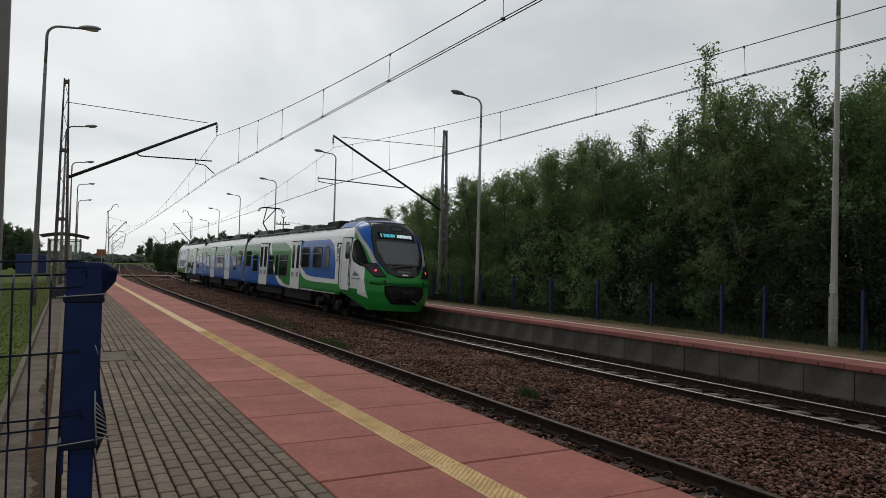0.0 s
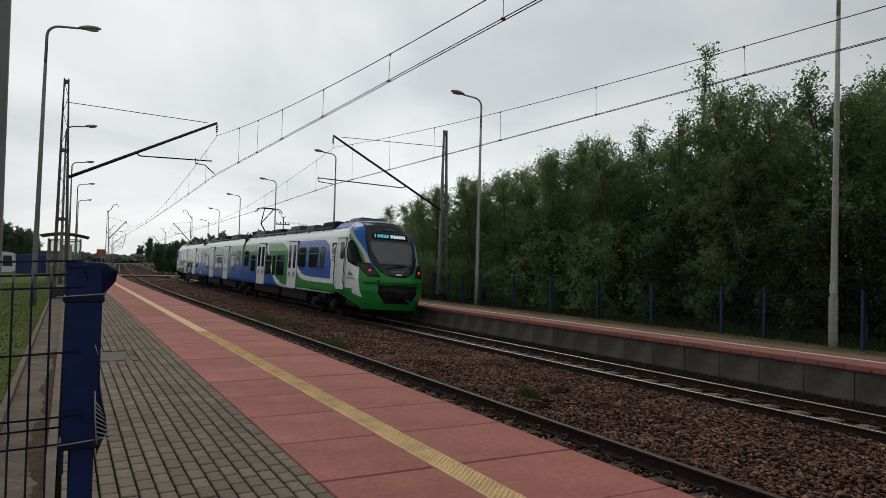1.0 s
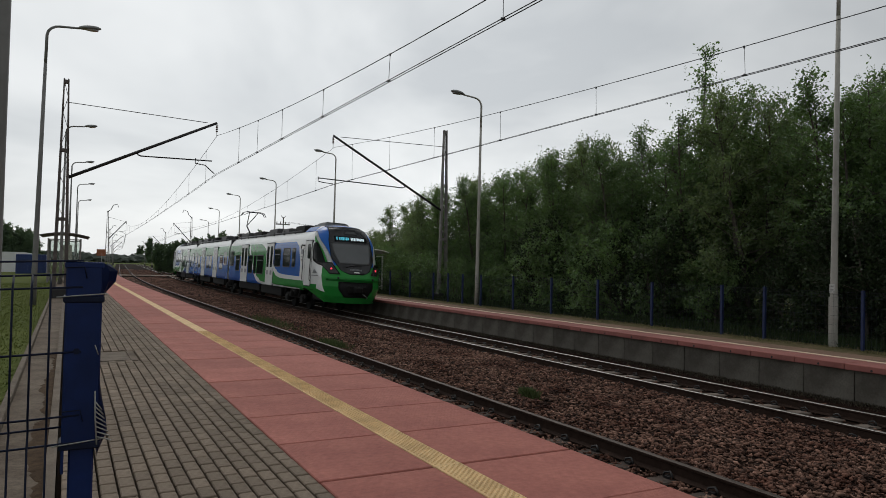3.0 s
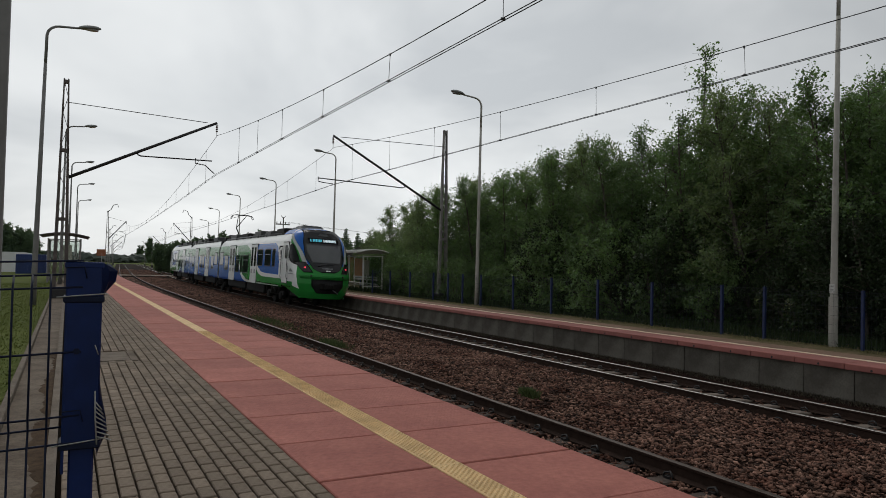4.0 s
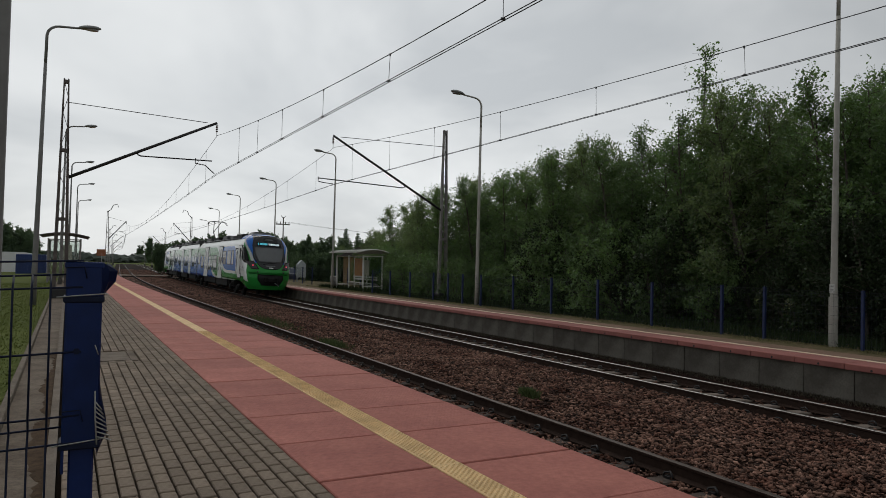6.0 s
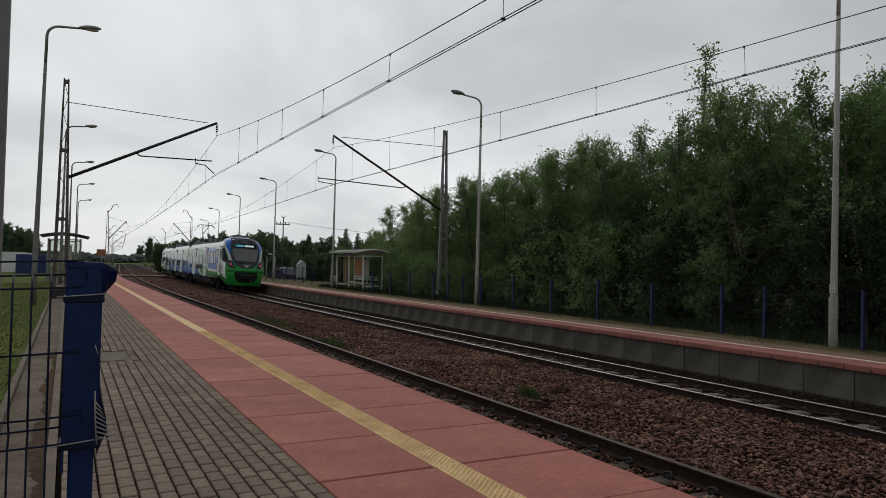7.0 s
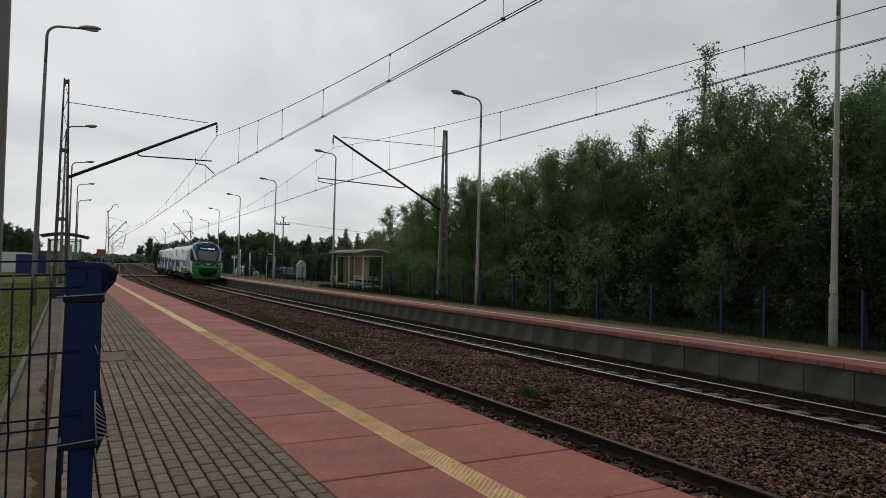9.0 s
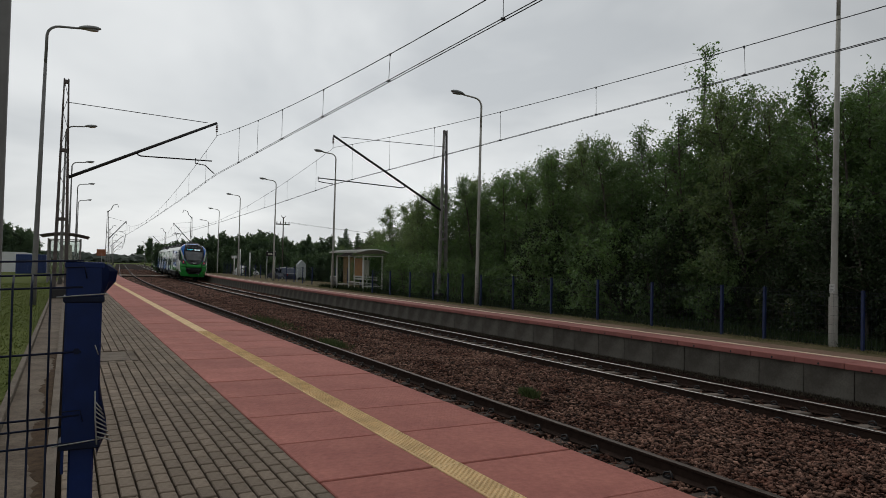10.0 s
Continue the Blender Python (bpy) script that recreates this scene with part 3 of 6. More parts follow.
def swept_stripe(points, width, side):
    """A thin stripe on the car's side along a smooth curve of (u, z); width: its half-width from start to end."""
    bm, rows = bmesh.new(), []
    c = [p for p in flowing(points) if p.y <= 3.2]
    for i, p in enumerate(c):
        d = (c[min(i + 1, len(c) - 1)] - c[max(i - 1, 0)]).normalized()
        w = width[0] + (width[1] - width[0]) * i / (len(c) - 1)
        ends = []
        for k in (-1, -0.33, 0.33, 1):
            q = p + Vector((-d.y, d.x)) * w * k
            ends.append(bm.verts.new((side * (abs(skin_x(q.y)) + 0.004), q.x, q.y)))
        rows.append(ends)
    for a, b in zip(rows, rows[1:]):
        for k in range(3):
            f = bm.faces.new((a[k], a[k + 1], b[k + 1], b[k]))
            f.smooth = True
    bmesh.ops.recalc_face_normals(bm, faces=bm.faces)
    return bm


def end_paint(u, z):
    """Paint of an end car at u metres from its nose: 0 white, 1 green, 2 blue, 3 roof."""
    if z > 3.66:
        return 3
    edge = 1.75 + (u - 0.65) * 0.70
    if u < 4.2:
        d = z - edge
        if d > 0.14 and u < 3.6:
            return 2
        if d > -0.02 and u < 3.9:
            return 0
        if d > -0.42 - max(0.0, 1.6 - u) * 0.6 and u < 2.75 and z > 1.2:
            return 1
        if z < 1.36 and u > 0.75:
            return 1
        if u < 0.9 + (1.9 - z) * -0.25 and z < 2.0:
            return 1
        return 0
    if z > 3.17:
        return 0
    s = level(SWEEP, u)
    w = level(WAVE, u) if u < 15.1 else 9
    if abs(z - w) < (0.05 if u < 12 else 0.13) and u > 7.0:
        return 0
    if abs(z - s) < (0.06 if u < 8.3 else 0.15) and u < 13.2:
        return 0
    if u < 12.5 and z > s:
        lim = 3.95 + max(0.0, z - 1.5) * 0.42
        if z > 2.85:
            lim += ((z - 2.85) / 0.42) ** 2 * 1.1
        if u > lim and z < 3.27:
            return 2
        return 0
    if u < 15.1 and z > w:
        return 1
    if u < 9.0:
        return 1 if z > 1.0 else 0
    return 1 if z > 2.48 else 2


def mid_paint(u, z):
    if z > 3.66:
        return 3
    if z > 3.17:
        return 0
    return 1 if z > 2.48 else 2


def nose_front(z):
    """How far behind the nose's tip the front stands at z."""
    return level([(0.50, 0.58), (0.8, 0.46), (1.2, 0.40), (1.6, 0.47), (1.85, 0.61), (2.4, 0.91), (3.0, 1.28), (3.4, 1.52), (3.7, 1.74), (3.82, 1.92), (3.90, 2.2), (3.95, 2.7)], z)


def nose_half(z):
    return level([(0.45, 1.12), (0.7, 1.26), (1.1, 1.38), (1.6, HALF), (2.75, HALF), (3.05, 1.40), (3.3, 1.34), (3.5, 1.25), (3.64, 1.14), (3.75, 1.02), (3.85, 0.86), (3.92, 0.66), (3.95, 0.45)], z)


NOSE_LEN = 3.6


def nose_point(a, z, out=0.0):
    """A point of the cab's skin: a from -1 to 1 round the nose at the height z; out: metres proud of it."""
    def raw(a_, z_):
        w, f = nose_half(z_), nose_front(z_)
        deep = NOSE_LEN - f
        ang = a_ * math.pi / 2
        n = 2.4
        cx = abs(math.sin(ang)) ** (2 / n) * (1 if ang >= 0 else -1)
        cy = abs(math.cos(ang)) ** (2 / n)
        reach = min(deep, 1.3)
        y = f + reach * (1 - cy)
        return Vector((w * cx, y, z_))
    p = raw(a, z)
    if out:
        e = 1e-3
        nrm = (raw(min(a + e, 1), z) - raw(max(a - e, -1), z)).cross(raw(a, z + e) - raw(a, z - e))
        nrm = nrm.normalized() if nrm.length > 1e-12 else Vector((0, -1, 0))
        p = p + nrm * out
    return p


def nose_patch(za, zb, left, right, out=0.012, nz=14, na=16):
    """A patch on the cab between left(z) and right(z), a-values."""
    bm = bmesh.new()
    rows = []
    for i in range(nz + 1):
        z = za + (zb - za) * i / nz
        l, r = left(z), right(z)
        rows.append([bm.verts.new(nose_point(l + (r - l) * k / na, z, out)) for k in range(na + 1)])
    for p, q in zip(rows, rows[1:]):
        for k in range(na):
            f = bm.faces.new((p[k], p[k + 1], q[k + 1], q[k]))
            f.smooth = True
    r = bmesh.ops.solidify(bm, geom=bm.faces[:], thickness=0.008)
    return bm


def a_of(x, z):
    """The a at which the cab's skin has the half-width x."""
    q = min(abs(x) / nose_half(z), 1.0)
    a = math.asin(min(1.0, q ** 1.2)) / (math.pi / 2)
    return a if x >= 0 else -a


def skin_patch(ua, ub, low, top, side, out, nu=18, nz=8):
    """A patch on the cab's flank between the heights low(u) and top(u)."""
    bm = bmesh.new()
    rows = []
    for i in range(nu + 1):
        u = ua + (ub - ua) * i / nu
        z0, z1 = low(u), max(top(u), low(u) + 0.004)
        row_ = []
        for k in range(nz + 1):
            z = z0 + (z1 - z0) * k / nz
            f = nose_front(z)
            reach = min(NOSE_LEN - f, 1.3)
            if u < f + reach:
                c = max(0.0, min(1.0, 1 - (u - f) / reach))
                p = nose_point(math.acos(c ** 1.2) / (math.pi / 2), z, out)
            else:
                p = Vector((nose_half(z) + out, u, z))
            row_.append(bm.verts.new((side * p.x, p.y, p.z)))
        rows.append(row_)
    for a, b in zip(rows, rows[1:]):
        for k in range(nz):
            q = (a[k], b[k], b[k + 1], a[k + 1])
            fc = bm.faces.new(q if side > 0 else q[::-1])
            fc.smooth = True
    bmesh.ops.solidify(bm, geom=bm.faces[:], thickness=0.006)
    return bm


def side_panel(u0, u1, z0, z1, side, out=0.012, thick=0.02, r=0.06, m=0):
    """A rounded flat panel on the car's side, following the skin."""
    bm = bmesh.new()
    pts = []
    for cu, cz, a0 in ((u1 - r, z1 - r, 0), (u0 + r, z1 - r, 90), (u0 + r, z0 + r, 180), (u1 - r, z0 + r, 270)):
        for k in range(4):
            a = radians(a0 + 30 * k)
            pts.append((cu + r * math.cos(a), cz + r * math.sin(a)))
    ring = [bm.verts.new((side * (HALF + out), u, z)) for u, z in pts]
    back = [bm.verts.new((side * (HALF - thick - 0.06), u, z)) for u, z in pts]
    bm.faces.new(ring if side > 0 else ring[::-1])
    for k in range(len(ring)):
        q = (k + 1) % len(ring)
        bm.faces.new((ring[k], back[k], back[q], ring[q]))
    bmesh.ops.recalc_face_normals(bm, faces=bm.faces)
    return bm


def window(t, u0, u1, z0, z1, side, frame_m=None):
    w = part("window", side_panel(u0 - 0.05, u1 + 0.05, z0 - 0.05, z1 + 0.05, side, 0.006, r=0.12), frame_m or P_SEAL, t)
    part("pane", side_panel(u0, u1, z0, z1, side, 0.012, r=0.09), P_GLASS, w)
    if u1 - u0 > 0.8:
        part("hopper_bar", side_panel(u0 + 0.06, u1 - 0.06, z1 - 0.27, z1 - 0.235, side, 0.018, 0.0, 0.012), P_GREY, w)


def door(t, u0, u1, side, z0=0.935, z1=3.15):
    """A double sliding door: white leaves, each with a tall dark pane."""
    d = part("door", side_panel(u0 - 0.05, u1 + 0.05, z0 - 0.03, z1 + 0.05, side, 0.006, r=0.05), P_SEAL, t, "white double sliding door with dark tall panes")
    mid = (u0 + u1) / 2
    for a, b in ((u0, mid - 0.012), (mid + 0.012, u1)):
        leaf = part("leaf", side_panel(a, b, z0, z1, side, 0.02, r=0.03), P_WHITE, d)
        part("pane", side_panel(a + 0.17, b - 0.15, z0 + 0.95, z1 - 0.15, side, 0.026, r=0.09), P_GLASS, leaf)
        part("pane", side_panel(a + 0.20, b - 0.18, z0 + 0.55, z0 + 0.78, side, 0.026, r=0.04), P_GREY, leaf)


def body_mesh(length, paint, u_from, step):
    """The painted shell of a car from u_from to its end, with roof and floor."""
    us = [u_from + (length - u_from) * i / round((length - u_from) / step) for i in range(round((length - u_from) / step) + 1)]
    zs = Z_STEPS
    vs, fs, ms = [], [], []
    nz = len(zs)
    for sgn in (-1, 1):
        b = len(vs)
        vs += [(-sgn * skin_x(z) if sgn > 0 else skin_x(z), u, z) for u in us for z in zs]
        for i in range(len(us) - 1):
            for k in range(nz - 1):
                q = (b + i * nz + k, b + (i + 1) * nz + k, b + (i + 1) * nz + k + 1, b + i * nz + k + 1)
                fs.append(q if sgn > 0 else q[::-1])
                ms.append(paint((us[i] + us[i + 1]) / 2, (zs[k] + zs[k + 1]) / 2))
    b = len(vs)
    x0 = abs(PROFILE[0][0])
    vs += [(-x0, us[0], 0.92), (x0, us[0], 0.92), (x0, us[-1], 0.92), (-x0, us[-1], 0.92)]
    fs.append((b, b + 3, b + 2, b + 1))
    ms.append(3)
    for e in (0, len(us) - 1):
        f = [e * nz + k for k in range(nz)] + [len(us) * nz + e * nz + k for k in range(nz - 1, -1, -1)]
        if not (e == 0 and u_from > 0.5):
            fs.append(f)
            ms.append(0)
    me = mesh_of("body", vs, fs)
    for p in PAINTS:
        me.materials.append(p)
    me.polygons.foreach_set("material_index", ms)
    me.polygons.foreach_set("use_smooth", [True] * len(ms))
    me.update()
    return me


def stripe_a(z):
    return level([(2.0, 0.43), (2.2, 0.455), (2.7, 0.535), (3.0, 0.63), (3.3, 0.78), (3.62, 0.95)], z)


def cab_paint(a, u, z):
    """Paint of the cab at the angle a round the nose."""
    if z > 3.62:
        return 2 if u < 3.0 else 0
    if z < 1.36 - max(0.0, 3.3 - u) * 0.19:
        return 1
    if z < 2.1:
        return 0 if u > 1.12 + (z - 1.2) * 0.25 and a > 0.6 else 1
    s = stripe_a(z)
    if a < s:
        return 2
    if a < s + 0.03:
        return 0
    front = level([(2.1, 1.25), (2.4, 1.45), (2.76, 1.78), (3.03, 2.1), (3.15, 2.42), (3.4, 2.6), (3.62, 2.7)], z)
    return 1 if u < front else 0


def cab_mesh():
    zs = [0.50 + 0.0167 * i for i in range(207)] + [3.95]
    zs = sorted(set(round(z, 3) for z in zs if z <= 3.95))
    na = 230
    vs, fs, ms = [], [], []
    n = na + 3
    for z in zs:
        w = nose_half(z)
        zz = max(z, 0.92)
        rear = Vector((min(abs(skin_x(min(zz, 3.75))), w if z < 1.0 else 9), NOSE_LEN + 0.02, min(z, 3.75)))
        ring = [Vector((-rear.x, rear.y, rear.z))] + [nose_point(-1 + 2 * k / na, z) for k in range(na + 1)] + [rear]
        lim = 1.25 + (NOSE_LEN + 0.02 - 1.25) * min(1.0, max(0.0, (z - 0.5) / 0.55)) ** 1.3
        vs += [Vector((q.x, min(q.y, lim), q.z)) for q in ring]
    for i in range(len(zs) - 1):
        for k in range(n - 1):
            q = (i * n + k, i * n + k + 1, (i + 1) * n + k + 1, (i + 1) * n + k)
            c = sum((Vector(vs[j]) for j in q), Vector()) / 4
            fs.append(q)
            a = abs(-1 + 2 * min(max(k - 0.5, 0), na) / na)
            ms.append(cab_paint(a, c.y, c.z))
    fs.append(tuple(range((len(zs) - 1) * n, len(zs) * n)))
    ms.append(2)
    fs.append(tuple(range(n))[::-1])
    ms.append(3)
    me = mesh_of("cab", vs, fs)
    for p in PAINTS:
        me.materials.append(p)
    me.polygons.foreach_set("material_index", ms)
    me.polygons.foreach_set("use_smooth", [True] * len(ms))
    me.update()
    return me


def bogie(t, u):
    fr = bmesh.new()
    for sx in (-1, 1):
        box(fr, sx * 1.08 - 0.09, sx * 1.08 + 0.09, u - 1.7, u + 1.7, 0.48, 0.70, 0.04)
        for dy in (-1.25, 1.25):
            box(fr, sx * 1.1 - 0.13, sx * 1.1 + 0.13, u + dy - 0.24, u + dy + 0.24, 0.30, 0.62, 0.05)
            tube(fr, [(sx * 1.16, u + dy + 0.32, 0.55), (sx * 1.16, u + dy + 0.32, 0.95)], 0.09, sides=8)
        tube(fr, [(sx * 1.1, u - 0.3, 0.55), (sx * 1.1, u - 0.3, 1.0)], 0.2, 0.2, 10)
        tube(fr, [(sx * 1.1, u + 0.3, 0.55), (sx * 1.1, u + 0.3, 1.0)], 0.2, 0.2, 10)
        tube(fr, [(sx * 1.28, u - 0.7, 0.62), (sx * 1.28, u + 0.1, 0.9)], 0.035, sides=6)
    box(fr, -1.0, 1.0, u - 0.35, u + 0.35, 0.5, 0.85)
    b = part("bogie", fr, P_UNDER, t)
    for dy in (-1.25, 1.25):
        ws = bmesh.new()
        tube(ws, [(-0.98, u + dy, 0.425), (0.98, u + dy, 0.425)], 0.08, sides=8)
        for sx in (-1, 1):
            tube(ws, [(sx * 0.70, u + dy, 0.425), (sx * 0.835, u + dy, 0.425)], 0.425, sides=24)
            tube(ws, [(sx * 0.68, u + dy, 0.425), (sx * 0.705, u + dy, 0.425)], 0.45, sides=24)
        part("wheelset", ws, P_UNDER, b)


def roof_box(t, u0, u1, half, z0, z1, m=None, name="roof_unit", taper=0.12):
    bm = bmesh.new()
    box(bm, -half, half, u0, u1, z0, z1, 0.0)
    for v in bm.verts:
        if v.co.z > (z0 + z1) / 2:
            v.co.x *= 1 - taper
            v.co.y += taper * 1.2 if v.co.y < (u0 + u1) / 2 else -taper * 1.2
    bmesh.ops.bevel(bm, geom=bm.edges[:], offset=0.03, segments=1, affect="EDGES")
    return part(name, bm, m or P_ROOF, t)


def roof_kit(t, spans):
    """Dark cases on the roof, each (u0, u1, half width, top), with cooling ribs, and two conduits beside them."""
    for i, (u0, u1, half, top) in enumerate(spans):
        unit = roof_box(t, u0, u1, half, 3.62, top, P_ROOFKIT if i % 3 else P_UNDER, taper=0.07)
        n = int((u1 - u0) / 0.22)
        if i % 2 == 0:
            for k in range(1, n):
                u = u0 + (u1 - u0) * k / n
                part("cooling_rib", boxed(-half * 0.8, half * 0.8, u - 0.03, u + 0.03, top - 0.01, top + 0.03), P_UNDER, unit)
        else:
            part("lid", boxed(-half * 0.7, half * 0.7, u0 + 0.16, u1 - 0.16, top - 0.01, top + 0.025, 0.01), P_ROOF, unit)
    a, b = spans[0][0], spans[-1][1]
    for sx in (-1, 1):
        part("conduit", tubed([(sx * 1.04, a, 3.72), (sx * 1.04, b, 3.72)], 0.035, sides=6), P_ROOF, t)
        for k in range(7):
            u = a + (b - a) * (k + 0.5) / 7
            part("rail_bracket", boxed(sx * 1.04 - 0.03, sx * 1.04 + 0.03, u - 0.05, u + 0.05, 3.6, 3.80), P_ROOFKIT, t)


def under_boxes(t, spans):
    for a, b, z in spans:
        part("underframe_box", boxed(-1.18, 1.18, a, b, z, 0.93, 0.05), P_UNDER, t)


def letters(t, text, size, m, pose_m, name):
    """Raised letters on a thing, as a mesh."""
    cu = bpy.data.curves.new(name, "FONT")
    cu.body, cu.size, cu.extrude, cu.align_x, cu.align_y = text, size, 0.004, "CENTER", "CENTER"
    tmp = bpy.data.objects.new(name, cu)
    scene.collection.objects.link(tmp)
    me = bpy.data.meshes.new_from_object(tmp.evaluated_get(bpy.context.evaluated_depsgraph_get()))
    bpy.data.objects.remove(tmp)
    me.materials.clear()
    me.materials.append(m)
    me.transform(pose_m)
    return obj(name, me, parent=t)


def end_car(lit, label):
    t = thing("rail_car", label, "train", group="three-car electric train")
    obj("body", body_mesh(20.62, end_paint, NOSE_LEN + 0.02, 0.04), parent=t)
    cab = obj("cab", cab_mesh(), parent=t)
    for side in (-1, 1):
        for u0, u1, z0, z1 in ((5.09, 5.62, 1.97, 2.82), (6.0, 7.22, 1.97, 2.82), (7.78, 8.9, 1.97, 2.82), (11.35, 12.75, 1.5, 2.5), (13.05, 13.55, 1.5, 2.5), (13.95, 14.95, 1.5, 2.5), (17.5, 18.55, 1.6, 2.52), (19.25, 20.4, 1.9, 2.75)):
            window(t, u0, u1, z0, z1, side)
        part("stripe", swept_stripe(SWEEP, (0.085, 0.17), side), P_WHITE, t, "white swept stripe")
        part("stripe", swept_stripe(WAVE, (0.06, 0.155), side), P_WHITE, t, "white swept stripe")
        door(t, 9.12, 10.6, side)
        door(t, 15.2, 16.95, side)
        cd = part("cab_door", side_panel(2.5, 3.5, 1.12, 3.2, side, 0.008, r=0.05), P_SEAL, t, "white cab door with grab rails")
        part("leaf", side_panel(2.54, 3.46, 1.15, 3.16, side, 0.014, r=0.05), P_WHITE, cd)
        part("pane", side_panel(2.68, 3.1, 2.35, 3.02, side, 0.02, r=0.1), P_GLASS, cd)
        for uu in (2.45, 3.56):
            part("grab_rail", tubed([(side * 1.47, uu, 1.35), (side * 1.50, uu, 1.45), (side * 1.50, uu, 2.75), (side * 1.47, uu, 2.85)], 0.018, sides=6), P_SEAL, cd)
        # side window of the cab: a dark leaf-shaped pane, and the white stripe before it
        low = lambda u: level([(1.22, 2.16), (1.30, 2.06), (1.6, 2.10), (2.2, 2.26), (2.36, 2.42)], u)
        top = lambda u: level([(1.22, 2.16), (1.4, 2.40), (1.7, 2.76), (2.0, 3.03), (2.2, 3.12), (2.36, 3.0)], u)
        part("side_window", skin_patch(1.22, 2.36, low, top, side, 0.016), P_GLASS, cab, "dark leaf-shaped cab side window")
        ends = (lambda z: -stripe_a(z) - 0.075, lambda z: -stripe_a(z) + 0.055) if side < 0 else (lambda z: stripe_a(z) - 0.055, lambda z: stripe_a(z) + 0.075)
        part("stripe", nose_patch(2.02, 3.60, ends[0], ends[1], 0.006, 20, 4), P_WHITE, cab, "white stripe")
        part("mirror_camera", tubed([(side * 1.43, 3.62, 2.95), (side * 1.56, 3.64, 2.97), (side * 1.58, 3.66, 2.8)], 0.045, 0.03, 6), P_SEAL, cab)
        # operator's mark on the cab side: a peak over a bar
        mk = bmesh.new()
        xm = side * 1.445
        for tri in (((2.2, 1.72), (1.95, 1.9), (1.65, 1.72)), ((2.0, 1.72), (1.78, 1.84), (1.5, 1.72))):
            mk.faces.new([mk.verts.new((xm, u, z)) for u, z in tri])
        part("mark", mk, P_GREY, cab)
        part("mark_bar", boxed(min(xm, xm - 0.006 * side), max(xm, xm - 0.006 * side), 1.4, 2.3, 1.60, 1.64), P_GREY, cab)
        nb = bmesh.new()
        box(nb, min(xm, xm - side * 0.006), max(xm, xm - side * 0.006), 3.85, 4.1, 2.55, 2.78)
        box(nb, min(xm, xm - side * 0.006), max(xm, xm - side * 0.006), 3.85, 4.05, 2.4, 2.46)
        box(nb, min(xm, xm - side * 0.006), max(xm, xm - side * 0.006), 3.85, 4.12, 2.26, 2.32)
        part("lettering_bars", nb, P_GREY, cab)
    # front
    lo = lambda z: max(0.10, min(0.98, 0.60 + (z - 1.80) * 0.62, 1.02 - max(0.0, z - 3.0) * 0.22))
    mask = part("front_mask", nose_patch(1.74, 3.84, lambda z: a_of(-lo(z) * min(1, 0.45 + (z - 1.72) * 4), z), lambda z: a_of(lo(z) * min(1, 0.45 + (z - 1.72) * 4), z), 0.014, 26, 24), P_MASK, cab, "glossy black front mask")
    gw = lambda z: 0.66 + min(0.22, (z - 2.1) * 0.35)
    part("windscreen", nose_patch(2.18, 3.10, lambda z: a_of(-gw(z), z), lambda z: a_of(gw(z), z), 0.024, 12, 18), P_SHIELD, mask, "windscreen coloured grey for reflected sky and the interior behind")
    part("destination_sign", nose_patch(3.16, 3.40, lambda z: a_of(-0.74, z), lambda z: a_of(0.74, z), 0.022, 4, 12), P_SIGN, mask)
    for x0, x1, m_, nm in ((-0.66, -0.60, P_LED2, "route_mark"), (-0.55, -0.12, P_LED2, "route_field"), (-0.04, 0.60, P_LED, "destination_field")):
        bars = bmesh.new()
        k, x = 0, x0
        while x < x1 - 0.01:
            w_ = 0.045 + 0.03 * ((k * 7) % 3) / 2
            zz0, zz1 = 3.215 + 0.02 * ((k * 5) % 2), 3.355 - 0.015 * ((k * 3) % 2)
            q = [nose_point(a_of(a, z), z, 0.034) for a, z in ((x, zz0), (min(x + w_, x1), zz0), (min(x + w_, x1), zz1), (x, zz1))]
            bars.faces.new([bars.verts.new(p) for p in q])
            x += w_ + 0.014
            k += 1
        part(nm, bars, m_, mask, "lit writing bars")
    # wiper and number bar
    part("wiper", tubed([nose_point(a_of(-0.45, 2.02), 2.02, 0.05), nose_point(a_of(0.0, 2.13), 2.13, 0.06), nose_point(a_of(0.35, 2.14), 2.14, 0.05)], 0.022, sides=5), P_SEAL, mask)
    nbm = bmesh.new()
    for i in range(9):
        x = -0.26 + i * 0.06
        nbm.faces.new([nbm.verts.new(nose_point(a_of(a, z), z, 0.03)) for a, z in ((x, 1.90), (x + 0.045, 1.90), (x + 0.045, 1.97), (x, 1.97))])
    part("number_bars", nbm, P_GREY, mask)
    nbm = bmesh.new()
    nbm.faces.new([nbm.verts.new(nose_point(a_of(a, z), z, 0.03)) for a, z in ((-0.1, 1.80), (0.14, 1.80), (0.14, 1.85), (-0.1, 1.85))])
    part("maker_plate", nbm, P_WHITE, mask)
    part("top_camera", nose_patch(3.50, 3.64, lambda z: a_of(-0.32 + (z - 3.50), z), lambda z: a_of(0.32 - (z - 3.50), z), 0.03, 3, 6), P_GREY, mask)
    for side in (-1, 1):
        l0 = lambda z: 0.70 + (z - 1.74) * 0.55
        l1 = lambda z: 1.10 + (z - 1.74) * 0.62
        ends = (lambda z: a_of(-min(l1(z), 1.41), z), lambda z: a_of(-min(l0(z), 1.36), z)) if side < 0 else (lambda z: a_of(min(l0(z), 1.36), z), lambda z: a_of(min(l1(z), 1.41), z))
        lc = part("headlight", nose_patch(1.72, 2.22, ends[0], ends[1], 0.02, 8, 8), P_LIGHT, cab, "dark swept headlight cluster")
